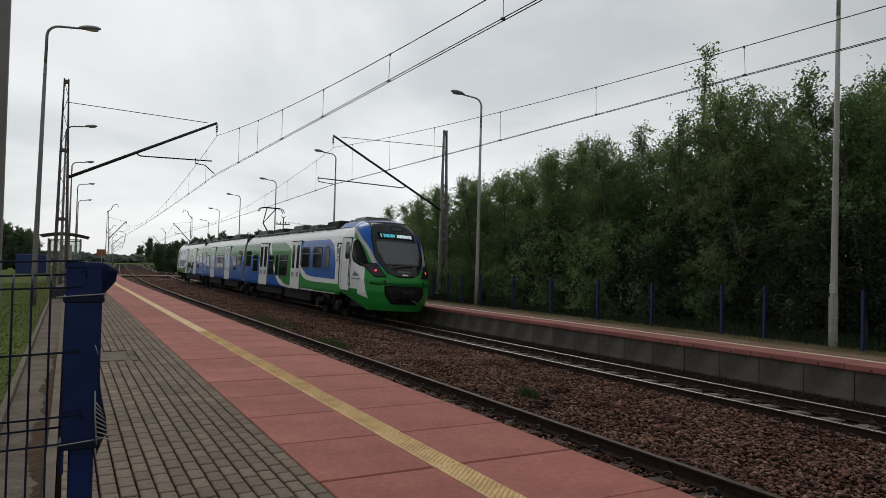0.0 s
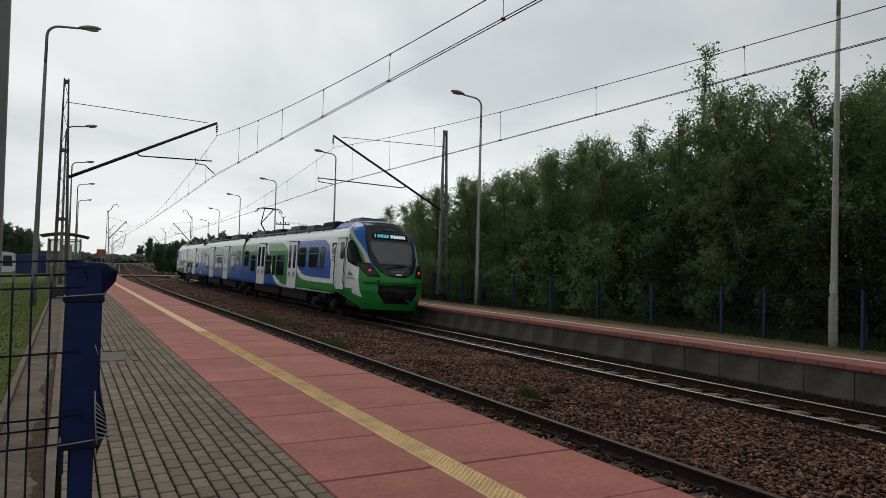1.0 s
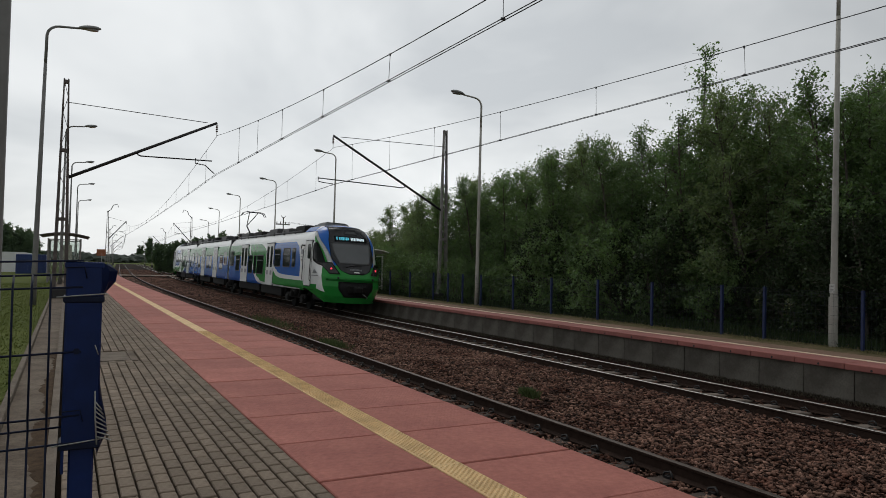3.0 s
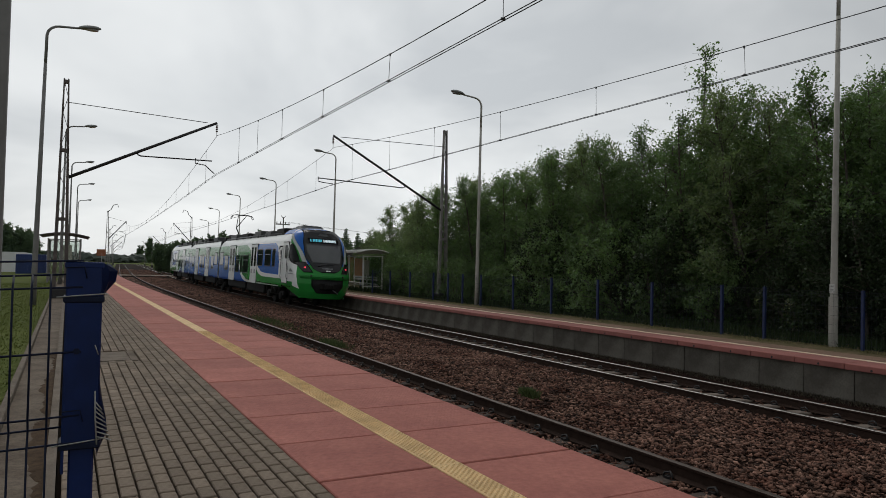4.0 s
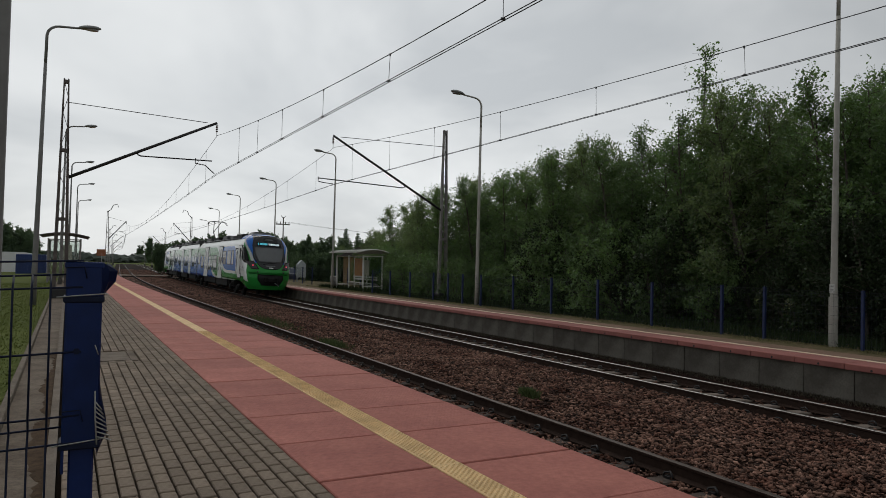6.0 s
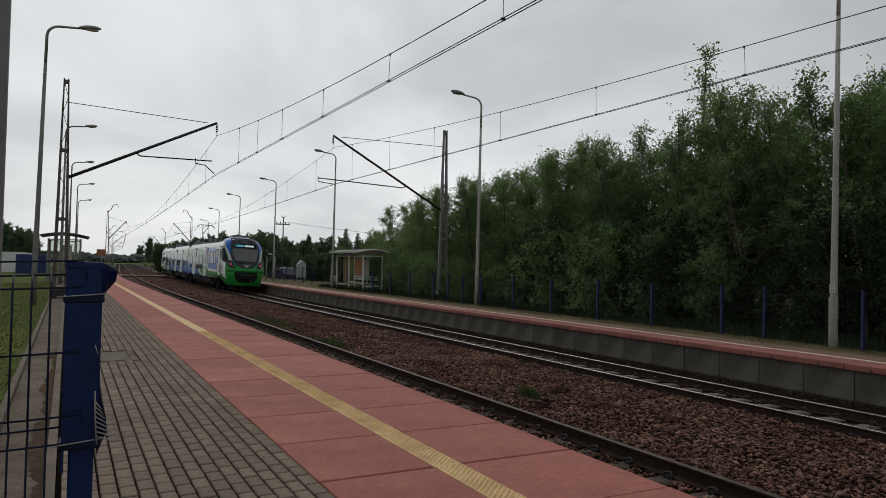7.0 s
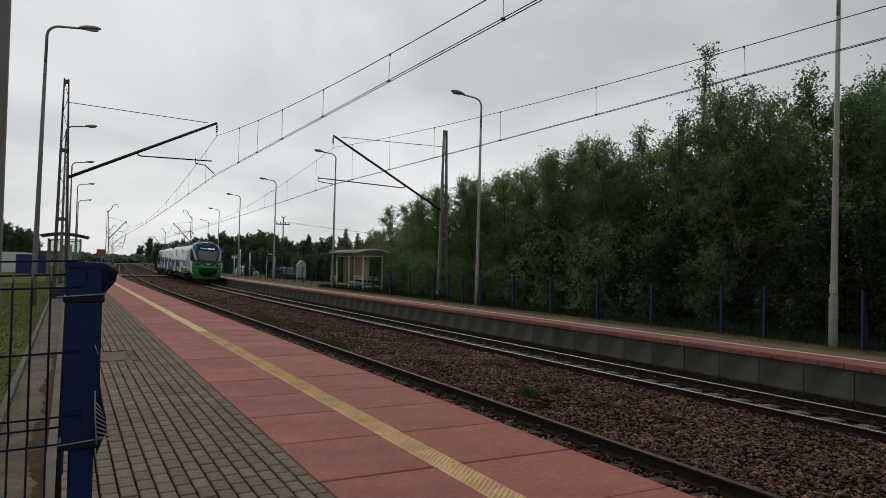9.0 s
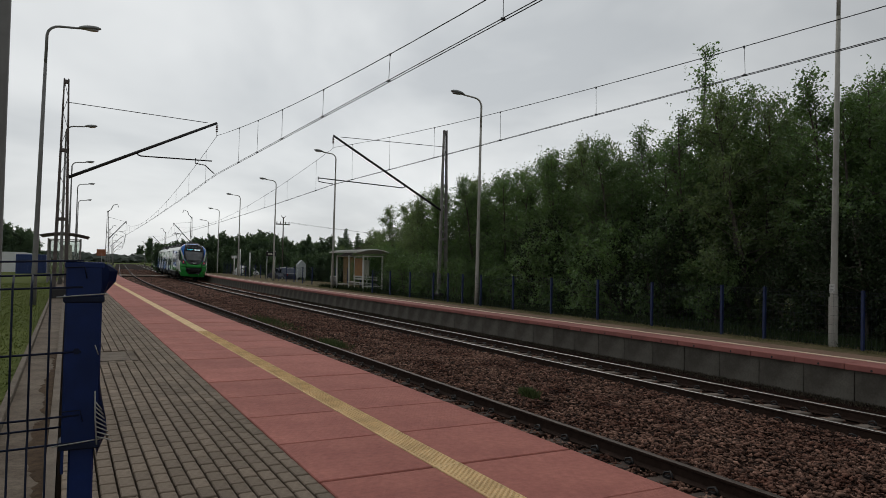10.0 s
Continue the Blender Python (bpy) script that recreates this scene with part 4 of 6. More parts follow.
        if lit:
            tl = bmesh.new()
            c = nose_point(a_of(side * 1.01, 1.95), 1.95, 0.0)
            bmesh.ops.create_uvsphere(tl, u_segments=10, v_segments=6, radius=0.052, matrix=Matrix.Translation(c))
            part("tail_light", tl, P_TAIL, lc, "lit red tail light")
        ml = bmesh.new()
        bmesh.ops.create_uvsphere(ml, u_segments=8, v_segments=6, radius=0.05, matrix=Matrix.Translation(nose_point(a_of(side * 0.78, 1.58), 1.58, 0.01)))
        part("marker_light", ml, P_SEAL, cab)
    # coupler opening
    gr = lambda z: min(0.78, 0.50 + (z - 0.74) * 0.75)
    grille = part("coupler_opening", nose_patch(0.76, 1.42, lambda z: a_of(-gr(z), z), lambda z: a_of(gr(z), z), 0.012, 8, 14), P_SEAL, cab, "black opening round the coupler")
    cp = bmesh.new()
    box(cp, -0.42, 0.42, 0.30, 0.75, 0.92, 1.28, 0.06)
    box(cp, -0.2, 0.2, 0.12, 0.5, 0.95, 1.22, 0.05)
    part("coupler", cp, P_UNDER, grille)
    part("hose", tubed([(0.2, 0.28, 0.95), (0.32, 0.2, 0.86), (0.45, 0.26, 0.78), (0.5, 0.44, 0.74)], 0.02, sides=6), P_GREY, grille)
    lip = nose_patch(1.44, 1.52, lambda z: a_of(-1.2, z), lambda z: a_of(1.2, z), 0.02, 2, 20)
    part("bumper_lip", lip, P_GREEN, cab)
    # under the floor and on the roof
    bogie(t, 5.6)
    under_boxes(t, ((8.0, 12.4, 0.42), (12.8, 18.2, 0.48)))
    part("underframe_box", boxed(-1.0, 1.0, 1.6, 3.4, 0.5, 0.95, 0.06), P_UNDER, t)
    roof_box(t, 3.1, 5.3, 0.98, 3.66, 3.90, P_BLUE, "roof_fairing", 0.2)
    roof_box(t, 3.35, 4.75, 0.66, 3.86, 4.10, P_ROOF, "roof_unit", 0.16)
    roof_box(t, 3.5, 4.6, 0.5, 4.09, 4.13, P_UNDER, "roof_grille", 0.05)
    roof_box(t, 4.95, 5.3, 0.60, 3.80, 4.06, P_GREY, "roof_fairing", 0.1)
    roof_kit(t, ((5.6, 7.3, 0.92, 4.02), (7.5, 8.2, 0.6, 3.88), (8.5, 9.9, 0.9, 3.97), (10.1, 10.5, 0.5, 4.05), (10.8, 12.6, 0.92, 4.04), (13.0, 14.1, 0.7, 3.92), (14.4, 16.6, 0.9, 4.0), (17.0, 17.5, 0.5, 3.9), (17.9, 20.2, 0.9, 4.02)))
    return t


def pantograph(t, u, z0, top):
    """Raised single-arm pantograph."""
    p = part("pantograph", boxed(-0.6, 0.6, u - 0.7, u + 0.7, z0, z0 + 0.12, 0.03), P_UNDER, t)
    for sx in (-0.5, 0.5):
        part("pantograph_insulator", tubed([(sx, u - 0.5, z0 - 0.2), (sx, u - 0.5, z0)], 0.07, sides=8), M_INSUL, p)
        part("pantograph_insulator", tubed([(sx, u + 0.5, z0 - 0.2), (sx, u + 0.5, z0)], 0.07, sides=8), M_INSUL, p)
    knee = z0 + 0.75
    part("lower_arm", tubed([(0, u - 0.5, z0 + 0.1), (0, u + 1.0, knee)], 0.045, 0.04, 8), P_UNDER, p)
    part("upper_arm", tubed([(0.0, u + 1.0, knee), (0.28, u - 1.0, top - 0.05)], 0.03, sides=6), P_UNDER, p)
    part("upper_arm", tubed([(0.0, u + 1.0, knee), (-0.28, u - 1.0, top - 0.05)], 0.03, sides=6), P_UNDER, p)
    for dy in (-0.22, 0.22):
        part("contact_strip", tubed([(-0.80, u - 1.0 + dy, top - 0.28), (-0.68, u - 1.0 + dy, top - 0.06), (-0.46, u - 1.0 + dy, top), (0.46, u - 1.0 + dy, top), (0.68, u - 1.0 + dy, top - 0.06), (0.80, u - 1.0 + dy, top - 0.28)], 0.025, sides=6), P_UNDER, p)


def gangway(t, u0, u1):
    b = bmesh.new()
    n = 7
    for i in range(n):
        a = u0 + (u1 - u0) * i / n
        box(b, -1.30, 1.30, a, a + (u1 - u0) / n * 0.7, 0.95, 3.6, 0.02)
    box(b, -1.25, 1.25, u0, u1, 1.0, 3.55)
    part("bellows", b, P_RUBBER, t)


rear_car = end_car(True, "white, green and blue rear car with lit red tail lights")
front_car = end_car(False, "white, green and blue leading car of the train")
middle_car = thing("rail_car", "green and blue middle car of the train", "train", group="three-car electric train")
obj("body", body_mesh(16.1, mid_paint, 0.0, 0.2), parent=middle_car)
for side in (-1, 1):
    for u0, u1, z0, z1 in ((0.6, 1.7, 1.9, 2.75), (2.2, 3.3, 1.6, 2.52), (6.9, 7.9, 1.6, 2.52), (8.2, 9.3, 1.6, 2.52), (12.8, 13.9, 1.6, 2.52), (14.4, 15.5, 1.9, 2.75)):
        window(middle_car, u0, u1, z0, z1, side)
    door(middle_car, 4.4, 6.1, side)
    door(middle_car, 10.2, 11.9, side)
gangway(rear_car, 20.62, 21.15)
gangway(front_car, 20.62, 21.15)
bogie(rear_car, 20.9)
bogie(front_car, 20.9)
under_boxes(middle_car, ((2.5, 7.2, 0.45), (8.6, 13.8, 0.45)))
pantograph(middle_car, 0.8, 4.0, 5.60)
roof_kit(middle_car, ((2.6, 3.4, 0.6, 3.95), (4.4, 6.6, 0.9, 4.03), (6.9, 8.1, 0.7, 3.93), (8.9, 10.8, 0.9, 4.04), (11.1, 12.4, 0.8, 3.96), (13.0, 15.7, 0.9, 4.02)))
CARS = ((rear_car, 0.0, 20.9, 0.0), (middle_car, 21.15, 37.25, 0.0), (front_car, 58.4, 37.5, 180.0))
RAIL_TOP = Z2 + CANT / 2


def car_pose(car, s_nose):
    """A car's pose on the bend, from the places of its two ends."""
    ob, a, b, turn = car
    pa, pb = along(s_nose + a, C2, RAIL_TOP), along(s_nose + b, C2, RAIL_TOP)
    d = pb - pa
    return Matrix.Translation(pa) @ Matrix.Rotation(math.atan2(d.y, d.x) - math.pi / 2, 4, "Z") @ Matrix.Rotation(math.atan2(CANT, 1.5) * (1 if turn == 0 else -1), 4, "Y")


def train_at(t):
    """How far along the line the last nose has come: the train pulls away ever faster."""
    return TRAIN_S + TRAIN_V * t + 0.5 * TRAIN_A * t * t


# ---- trees ----
M_BARK = mat("bark", (0.11, 0.095, 0.075), 0.9, color2=(0.05, 0.042, 0.035), scale=9, bump=0.5, bscale=40)


def leaf_mat(name, c, trans=0.35, spec=0.5):
    m = mat(name, c, 0.42, island=0.45, spec=spec)
    n, l = m.node_tree.nodes, m.node_tree.links
    b = n["Principled BSDF"]
    tr = n.new("ShaderNodeBsdfTranslucent")
    tr.inputs[0].default_value = (c[0] * 1.35, c[1] * 1.4, c[2] * 0.8, 1)
    mx = n.new("ShaderNodeMixShader")
    mx.inputs[0].default_value = trans
    l.new(b.outputs[0], mx.inputs[1])
    l.new(tr.outputs[0], mx.inputs[2])
    l.new(mx.outputs[0], n["Material Output"].inputs[0])
    return m


# the pale leaf is lightened for trees with fewer neighbours to shade them
LEAF = [leaf_mat("leaf_green", (0.115, 0.188, 0.076), 0.45), leaf_mat("leaf_dark", (0.090, 0.148, 0.063), 0.45), leaf_mat("leaf_lit_pale", (0.130, 0.178, 0.094), 0.58)]
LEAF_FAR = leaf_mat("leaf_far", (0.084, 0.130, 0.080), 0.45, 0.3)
# the shade under the trees is put into this near-black green
LEAF_SHADED = leaf_mat("leaf_painted_shade", (0.024, 0.039, 0.017), 0.2, 0.15)


def leaves_mesh(name, centres, size, material, rng, up=0.25):
    """Small pointed leaves at the centres, each a bent pair of triangles."""
    c = np.asarray(centres)
    n = len(c)
    d = rng.normal(size=(n, 3))
    d[:, 2] -= up
    d /= np.linalg.norm(d, axis=1)[:, None]
    e = np.cross(d, rng.normal(size=(n, 3)))
    e /= np.linalg.norm(e, axis=1)[:, None]
    s = size * rng.uniform(0.6, 1.3, size=(n, 1))
    f = np.cross(d, e) * s * 0.12
    v = np.stack([c - d * s * 0.5, c + e * s * 0.27 + f, c + d * s * 0.5, c - e * s * 0.27 + f], 1).reshape(-1, 3)
    me = bpy.data.meshes.new(name)
    me.vertices.add(4 * n)
    me.vertices.foreach_set("co", v.ravel())
    me.loops.add(6 * n)
    i = np.arange(n)[:, None] * 4
    me.loops.foreach_set("vertex_index", np.concatenate([i, i + 1, i + 2, i, i + 2, i + 3], 1).ravel())
    me.polygons.add(2 * n)
    me.polygons.foreach_set("loop_start", np.arange(2 * n) * 3)
    me.update(calc_edges=True)
    me.materials.append(material)
    return me


def tree_model(seed, h, spread, n_leaf, leaf, material, stems=3, low=0.10, slim=False):
    """Trunk meshes and leaves: stems from the ground, limbs, twigs, leaves strewn round the twigs."""
    rng = np.random.default_rng(seed)
    wood, tips = bmesh.new(), []
    for k in range(stems):
        a = rng.uniform(0, 6.28)
        lean = rng.uniform(0.02, 0.16) * (0.4 if slim else 1) * (1 if stems > 1 else 0.3)
        hh = h * rng.uniform(0.80, 1.0) if k else h
        base = np.array([math.cos(a) * 0.25 * (stems > 1), math.sin(a) * 0.25 * (stems > 1), -0.2])
        pts, p = [], base.copy()
        nseg = 9
        for i in range(nseg + 1):
            pts.append(tuple(p))
            p = p + np.array([math.cos(a) * lean + rng.normal() * 0.05, math.sin(a) * lean + rng.normal() * 0.05, 1.0]) * hh / nseg
        r0 = 0.028 + 0.009 * hh
        tube(wood, pts, r0, 0.012, 6)
        nl = int(hh * (4.6 if not slim else 6))
        for j in range(nl):
            q = low + (0.985 - low) * (j + rng.uniform()) / nl
            x = q * nseg
            i = min(int(x), nseg - 1)
            b = np.array(pts[i]) * (1 - (x - i)) + np.array(pts[i + 1]) * (x - i)
            ln = spread * (0.35 + 0.9 * math.sin(math.pi * min(1, (q * 0.80 + 0.16))) ** 1.0) * rng.uniform(0.45, 1.1) * (1 - 0.55 * q)
            if slim:
                ln = spread * rng.uniform(0.4, 1.0) * (1 - 0.6 * q)
            az, el = rng.uniform(0, 6.28), rng.uniform(0.25, 1.0) + (0.35 if slim else 0)
            d = np.array([math.cos(az) * math.cos(el), math.sin(az) * math.cos(el), math.sin(el)])
            limb = [b]
            for _ in range(4):
                d = d + rng.normal(size=3) * 0.16 + np.array([0, 0, 0.03])
                d /= np.linalg.norm(d)
                limb.append(limb[-1] + d * ln / 4)
            tube(wood, [tuple(q_) for q_ in limb], 0.010 + 0.006 * ln, 0.004, 4, False)
            for _ in range(int(5 + ln * 7)):
                f = rng.uniform(0.15, 1.0) * 4
                i = min(int(f), 3)
                b2 = limb[i] * (1 - (f - i)) + limb[i + 1] * (f - i)
                d2 = d * 0.5 + rng.normal(size=3) * 0.7
                d2 /= np.linalg.norm(d2)
                tl = rng.uniform(0.2, 0.65)
                tips.append((b2, b2 + d2 * tl))
                if rng.uniform() < 0.4:
                    tube(wood, [tuple(b2), tuple(b2 + d2 * tl)], 0.005, 0.002, 3, False)
        tips.append((np.array(pts[-2]), np.array(pts[-1])))
    tips = np.array(tips)
    idx = rng.integers(0, len(tips), n_leaf)
    f = rng.uniform(0.0, 1.08, size=(n_leaf, 1))
    c = tips[idx, 0] * (1 - f) + tips[idx, 1] * f + rng.normal(size=(n_leaf, 3)) * 0.065
    wm = bpy.data.meshes.new("trunk")
    wood.to_mesh(wm)
    wood.free()
    wm.materials.append(M_BARK)
    return wm, leaves_mesh("crown", c, leaf, material, rng)


def plant(model, name, label, s, off, z, turn, scale=1.0, group="", stretch=1.0):
    t = thing(name, label, "tree", place(s, off, z, turn), group)
    t.scale = (scale, scale, scale * stretch)
    obj("trunk", model[0], parent=t)
    obj("crown", model[1], parent=t)
    return t


rng = np.random.default_rng(5)
WILLOWS = [tree_model(11 + i, 7.4, 2.3, 24000, 0.098, LEAF[i % 3], 4, 0.15) for i in range(5)]
ASPEN = tree_model(40, 9.5, 0.85, 2600, 0.115, LEAF[0], 1, 0.22, True)
SHRUBS = [tree_model(50 + i, 3.4, 1.7, 10500, 0.088, LEAF_SHADED, 4, 0.03) for i in range(2)]
row = [(3.0, 18.6, 0.94), (4.6, 17.6, 0.96), (6.3, 19.2, 1.0), (7.4, 17.7, 0.94), (9.2, 18.9, 1.0), (10.3, 17.5, 0.95), (11.7, 18.7, 0.97), (13.6, 17.7, 0.98), (15.0, 19.6, 1.04), (16.2, 18.0, 0.92), (18.0, 19.2, 0.98), (19.4, 17.8, 0.86), (21.3, 18.9, 0.95), (23.0, 17.9, 0.88), (25.0, 19.3, 0.92), (27.2, 18.2, 0.88), (29.6, 18.0, 0.82), (31.0, 19.5, 0.86), (33.5, 18.2, 0.82), (36.0, 18.4, 0.82), (38.6, 18.8, 0.75), (41.0, 19.4, 0.80), (44.0, 20.2, 0.78), (7.5, 21.5, 1.05), (12.5, 21.8, 1.06), (18.0, 22.0, 1.06), (24.0, 22.0, 1.0), (30.0, 22.2, 0.95), (35.5, 22.0, 0.9), (2.0, 22, 1.1), (39, 22.5, 0.75), (20.5, 20.6, 0.98), (26.2, 20.8, 0.95), (31.5, 21.0, 0.92), (15.8, 21.0, 1.02), (11.0, 20.4, 1.0), (34.5, 20.6, 0.9), (23.4, 20.4, 0.95)]
# from 35 m on only the pale-leaved model, fuller light in its colour
for i, (s, off, k) in enumerate(row):
    plant(WILLOWS[i % 5 if s < 35 else 2], "tree", "young green willow with many stems behind the fence", s, off, 0.32, 73 * i, k, "trees behind the platform", 1.0)
plant(ASPEN, "tree", "slender young aspen standing above its neighbours", 17.05, 18.9, 0.3, 40, 1.0, "trees behind the platform")
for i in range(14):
    plant(SHRUBS[i % 2], "shrub", "dense shrub under the trees, leaves coloured for deep shade", 2.5 + i * 1.7 + 0.5 * math.sin(i * 5.0), 16.9 + 0.5 * math.sin(i * 3.1), 0.30, 61 * i, 0.85 + 0.25 * math.sin(i * 1.7), "undergrowth behind the fence")
# second row, added to stop light showing through from behind
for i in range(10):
    plant(SHRUBS[i % 2], "shrub", "dense shrub under the trees, leaves coloured for deep shade", 3.0 + i * 2.3 + 0.6 * math.sin(i * 4.0), 18.6 + 0.5 * math.sin(i * 2.3), 0.30, 83 * i + 20, 0.95 + 0.2 * math.sin(i * 2.1), "undergrowth behind the fence")

BUSHES = [tree_model(60 + i, 3.2, 1.8, 9000, 0.105, LEAF[i], 5, 0.02) for i in range(2)]
for i, (s, off, k) in enumerate(((26.0, 16.6, 0.60), (27.6, 16.3, 0.66), (29.2, 16.5, 0.70), (30.8, 16.2, 0.74), (32.6, 16.5, 0.80), (25.0, 17.9, 0.9), (28.0, 17.8, 0.95), (31.5, 17.6, 1.0), (34.6, 16.4, 0.80), (36.6, 16.9, 0.85), (38.6, 17.4, 0.90), (40.6, 17.9, 0.95), (42.8, 18.4, 1.0), (37.5, 19.2, 1.15), (40.0, 20.0, 1.2), (45.0, 18.9, 0.95), (34.0, 18.9, 1.0), (16.6, 16.9, 1.0), (18.4, 16.7, 1.1), (20.2, 16.9, 1.2), (21.9, 16.6, 1.05), (23.6, 16.8, 0.95), (14.6, 16.9, 0.8))):
    plant(BUSHES[i % 2], "shrub", "leafy green bush at the foot of the trees", s, off, 0.2, 47 * i, k, "bushes behind the fence")

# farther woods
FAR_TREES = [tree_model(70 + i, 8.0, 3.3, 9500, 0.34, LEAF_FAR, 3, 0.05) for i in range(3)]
far_spots = []
fr = random.Random(12)
# tops of the wood's edge by bearing, in metres at its distance
WOOD_TOP = [(6.0, 4.5), (7.5, 5.0), (9.5, 5.7), (10.9, 6.3), (11.8, 6.1), (13.0, 6.6), (13.9, 6.5), (14.6, 6.3), (15.2, 6.2), (15.9, 5.4), (16.3, 4.7), (17.0, 5.6), (18.4, 5.5), (18.9, 4.3), (20.7, 4.8), (21.7, 5.2), (22.1, 6.3), (22.8, 6.1), (24.5, 6.0)]
for i in range(58):
    a = 6.2 + 18.2 * i / 57
    d = 112 + 10 * fr.random()
    k = level(WOOD_TOP, a) * d / 115 / 8.2
    far_spots.append((d * math.sin(radians(a)), d * math.cos(radians(a)), k * (0.93 + 0.12 * fr.random())))
for i in range(26):
    a = radians(8 + 16 * i / 25)
    d = 100 + 8 * fr.random()
    far_spots.append((d * math.sin(a), d * math.cos(a), 0.36 + 0.17 * fr.random()))
far_spots += [(20.3, 66.0, 0.36), (21.2, 65.0, 0.40), (22.0, 64.0, 0.38), (22.6, 61.5, 0.42), (23.2, 67.0, 0.45), (19.0, 74.0, 0.3), (17.8, 79.0, 0.28), (24.0, 71.0, 0.62), (22.6, 73.0, 0.60), (25.6, 69.5, 0.58), (27.5, 66, 0.6)]
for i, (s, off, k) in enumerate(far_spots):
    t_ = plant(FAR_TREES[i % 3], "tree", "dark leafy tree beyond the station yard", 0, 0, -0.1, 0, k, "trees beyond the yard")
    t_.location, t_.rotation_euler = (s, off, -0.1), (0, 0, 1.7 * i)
# pale-leaved model again, the brighter light here put into the leaves
for i, (x, y, k) in enumerate(((22.5, 55.0, 0.62), (24.0, 57.5, 0.7), (21.6, 50.5, 0.55), (25.5, 60.0, 0.7), (22.8, 47.5, 0.6), (25.0, 52.0, 0.72), (20.6, 53.5, 0.42), (23.0, 62.0, 0.5))):
    t_ = plant(WILLOWS[2], "tree", "bushy green tree behind the shelter", 0, 0, 0, 0, k, "trees behind the shelter")
    t_.location, t_.rotation_euler = (x, y, 0.0), (0, 0, 1.3 * i)


def spruce_model(seed, h, wide):
    """A spruce: a straight stem, whorls of drooping boughs, short needled twigs."""
    r = np.random.default_rng(seed)
    wood, spots = bmesh.new(), []
    tube(wood, [(0, 0, -0.2), (0, 0, h * 0.5), (0, 0, h)], 0.16, 0.015, 6)
    for k in range(24):
        q = 0.06 + 0.92 * k / 23
        ln = wide * (1 - q) ** 0.85 * r.uniform(0.75, 1.15) + 0.12
        for j in range(7):
            az = j * 0.9 + k * 1.3 + r.normal() * 0.15
            l2 = ln * r.uniform(0.7, 1.15)
            tip = np.array([math.cos(az) * l2, math.sin(az) * l2, q * h - 0.22 * l2])
            root = np.array([0, 0, q * h])
            tube(wood, [tuple(root), tuple(tip)], 0.025, 0.006, 3, False)
            n = int(10 + 26 * l2)
            f = r.uniform(0.1, 1.05, size=(n, 1))
            spots.append(root * (1 - f) + tip * f + r.normal(size=(n, 3)) * np.array([0.10, 0.10, 0.06]) - np.array([0, 0, 0.06]))
    spots.append(np.array([(0, 0, h - 0.03 * i) for i in range(14)]))
    wm = bpy.data.meshes.new("trunk")
    wood.to_mesh(wm)
    wood.free()
    wm.materials.append(M_BARK)
    return wm, leaves_mesh("crown", np.concatenate(spots), 0.26, LEAF_FAR, r, 0.6)


CONIFER = spruce_model(90, 9.0, 2.5)
for i, (a, d, k) in enumerate(((20.2, 98.0, 0.76), (21.15, 99.0, 0.70), (19.75, 101.0, 0.60), (20.6, 103.0, 0.58), (22.3, 104.0, 0.62))):
    t_ = plant(CONIFER, "conifer", "dark pointed spruce beyond the yard", 0, 0, 0, 0, k, "conifers beyond the yard")
    t_.location, t_.rotation_euler = (d * math.sin(radians(a)), d * math.cos(radians(a)), 0.0), (0, 0, 1.3 * i)
# offsets from -15.5 on are unseen, added to darken reflections in the train
for i, (s, off, k) in enumerate(((108, -6.3, 0.60), (112, -7.9, 0.78), (109, -9.4, 0.76), (113, -10.5, 0.84), (118, -7.6, 0.74), (111, -12.5, 0.85), (110, -8.4, 0.70), (109, -15.5, 0.88), (112, -19, 0.9), (108, -22, 0.86), (111, -26, 0.9), (109, -30, 0.92), (112, -34, 0.88), (108, -38, 0.9), (111, -17, 0.8), (110, -24, 0.82), (109, -33, 0.8))):
    plant(FAR_TREES[i % 3], "tree", "dark leafy tree beyond the grass, in a row continued out of view", s, off, -0.1, 57 * i, k, "trees beyond the grass")
for i, (s, off, k) in enumerate(((455, 16.0, 1.25), (450, 20.0, 1.1), (335, 16.5, 1.38), (330, 19.5, 1.1), (212, 16.5, 0.62), (232, 19.0, 0.85))):
    plant(FAR_TREES[i % 3], "tree", "dark tree beside the distant line", s, off, -0.1, 57 * i, k, "trees beside the line")
# low line of woods on the horizon
hz = bmesh.new()
hr = np.random.default_rng(8)
for i in range(620):
    a = -0.75 + 2.2 * i / 620
    d = 430 + 60 * hr.uniform()
    hgt = 3.4 + 0.7 * math.sin(i * 0.13) + 1.2 * hr.uniform()
    x, y = d * math.sin(a), d * math.cos(a)
    m = Matrix.Translation((x, y, hgt * 0.42)) @ Matrix.Diagonal((4.5, 4.5, hgt * 0.62, 1))
    bmesh.ops.create_icosphere(hz, subdivisions=2, radius=1.0, matrix=m)
for v in hz.verts:
    v.co += Vector((hr.normal(), hr.normal(), hr.normal() * 1.1)) * 0.7
# haze of the distance is put into this paler, greyer green
M_HAZED_WOODS = mat("hazed_far_woods", (0.085, 0.105, 0.088), 0.95, vary=0.4, scale=0.3)
tagged(obj("backdrop_woods", hz, M_HAZED_WOODS), "low band of woods on the horizon, haze in its colour", "woods", kind="stuff")


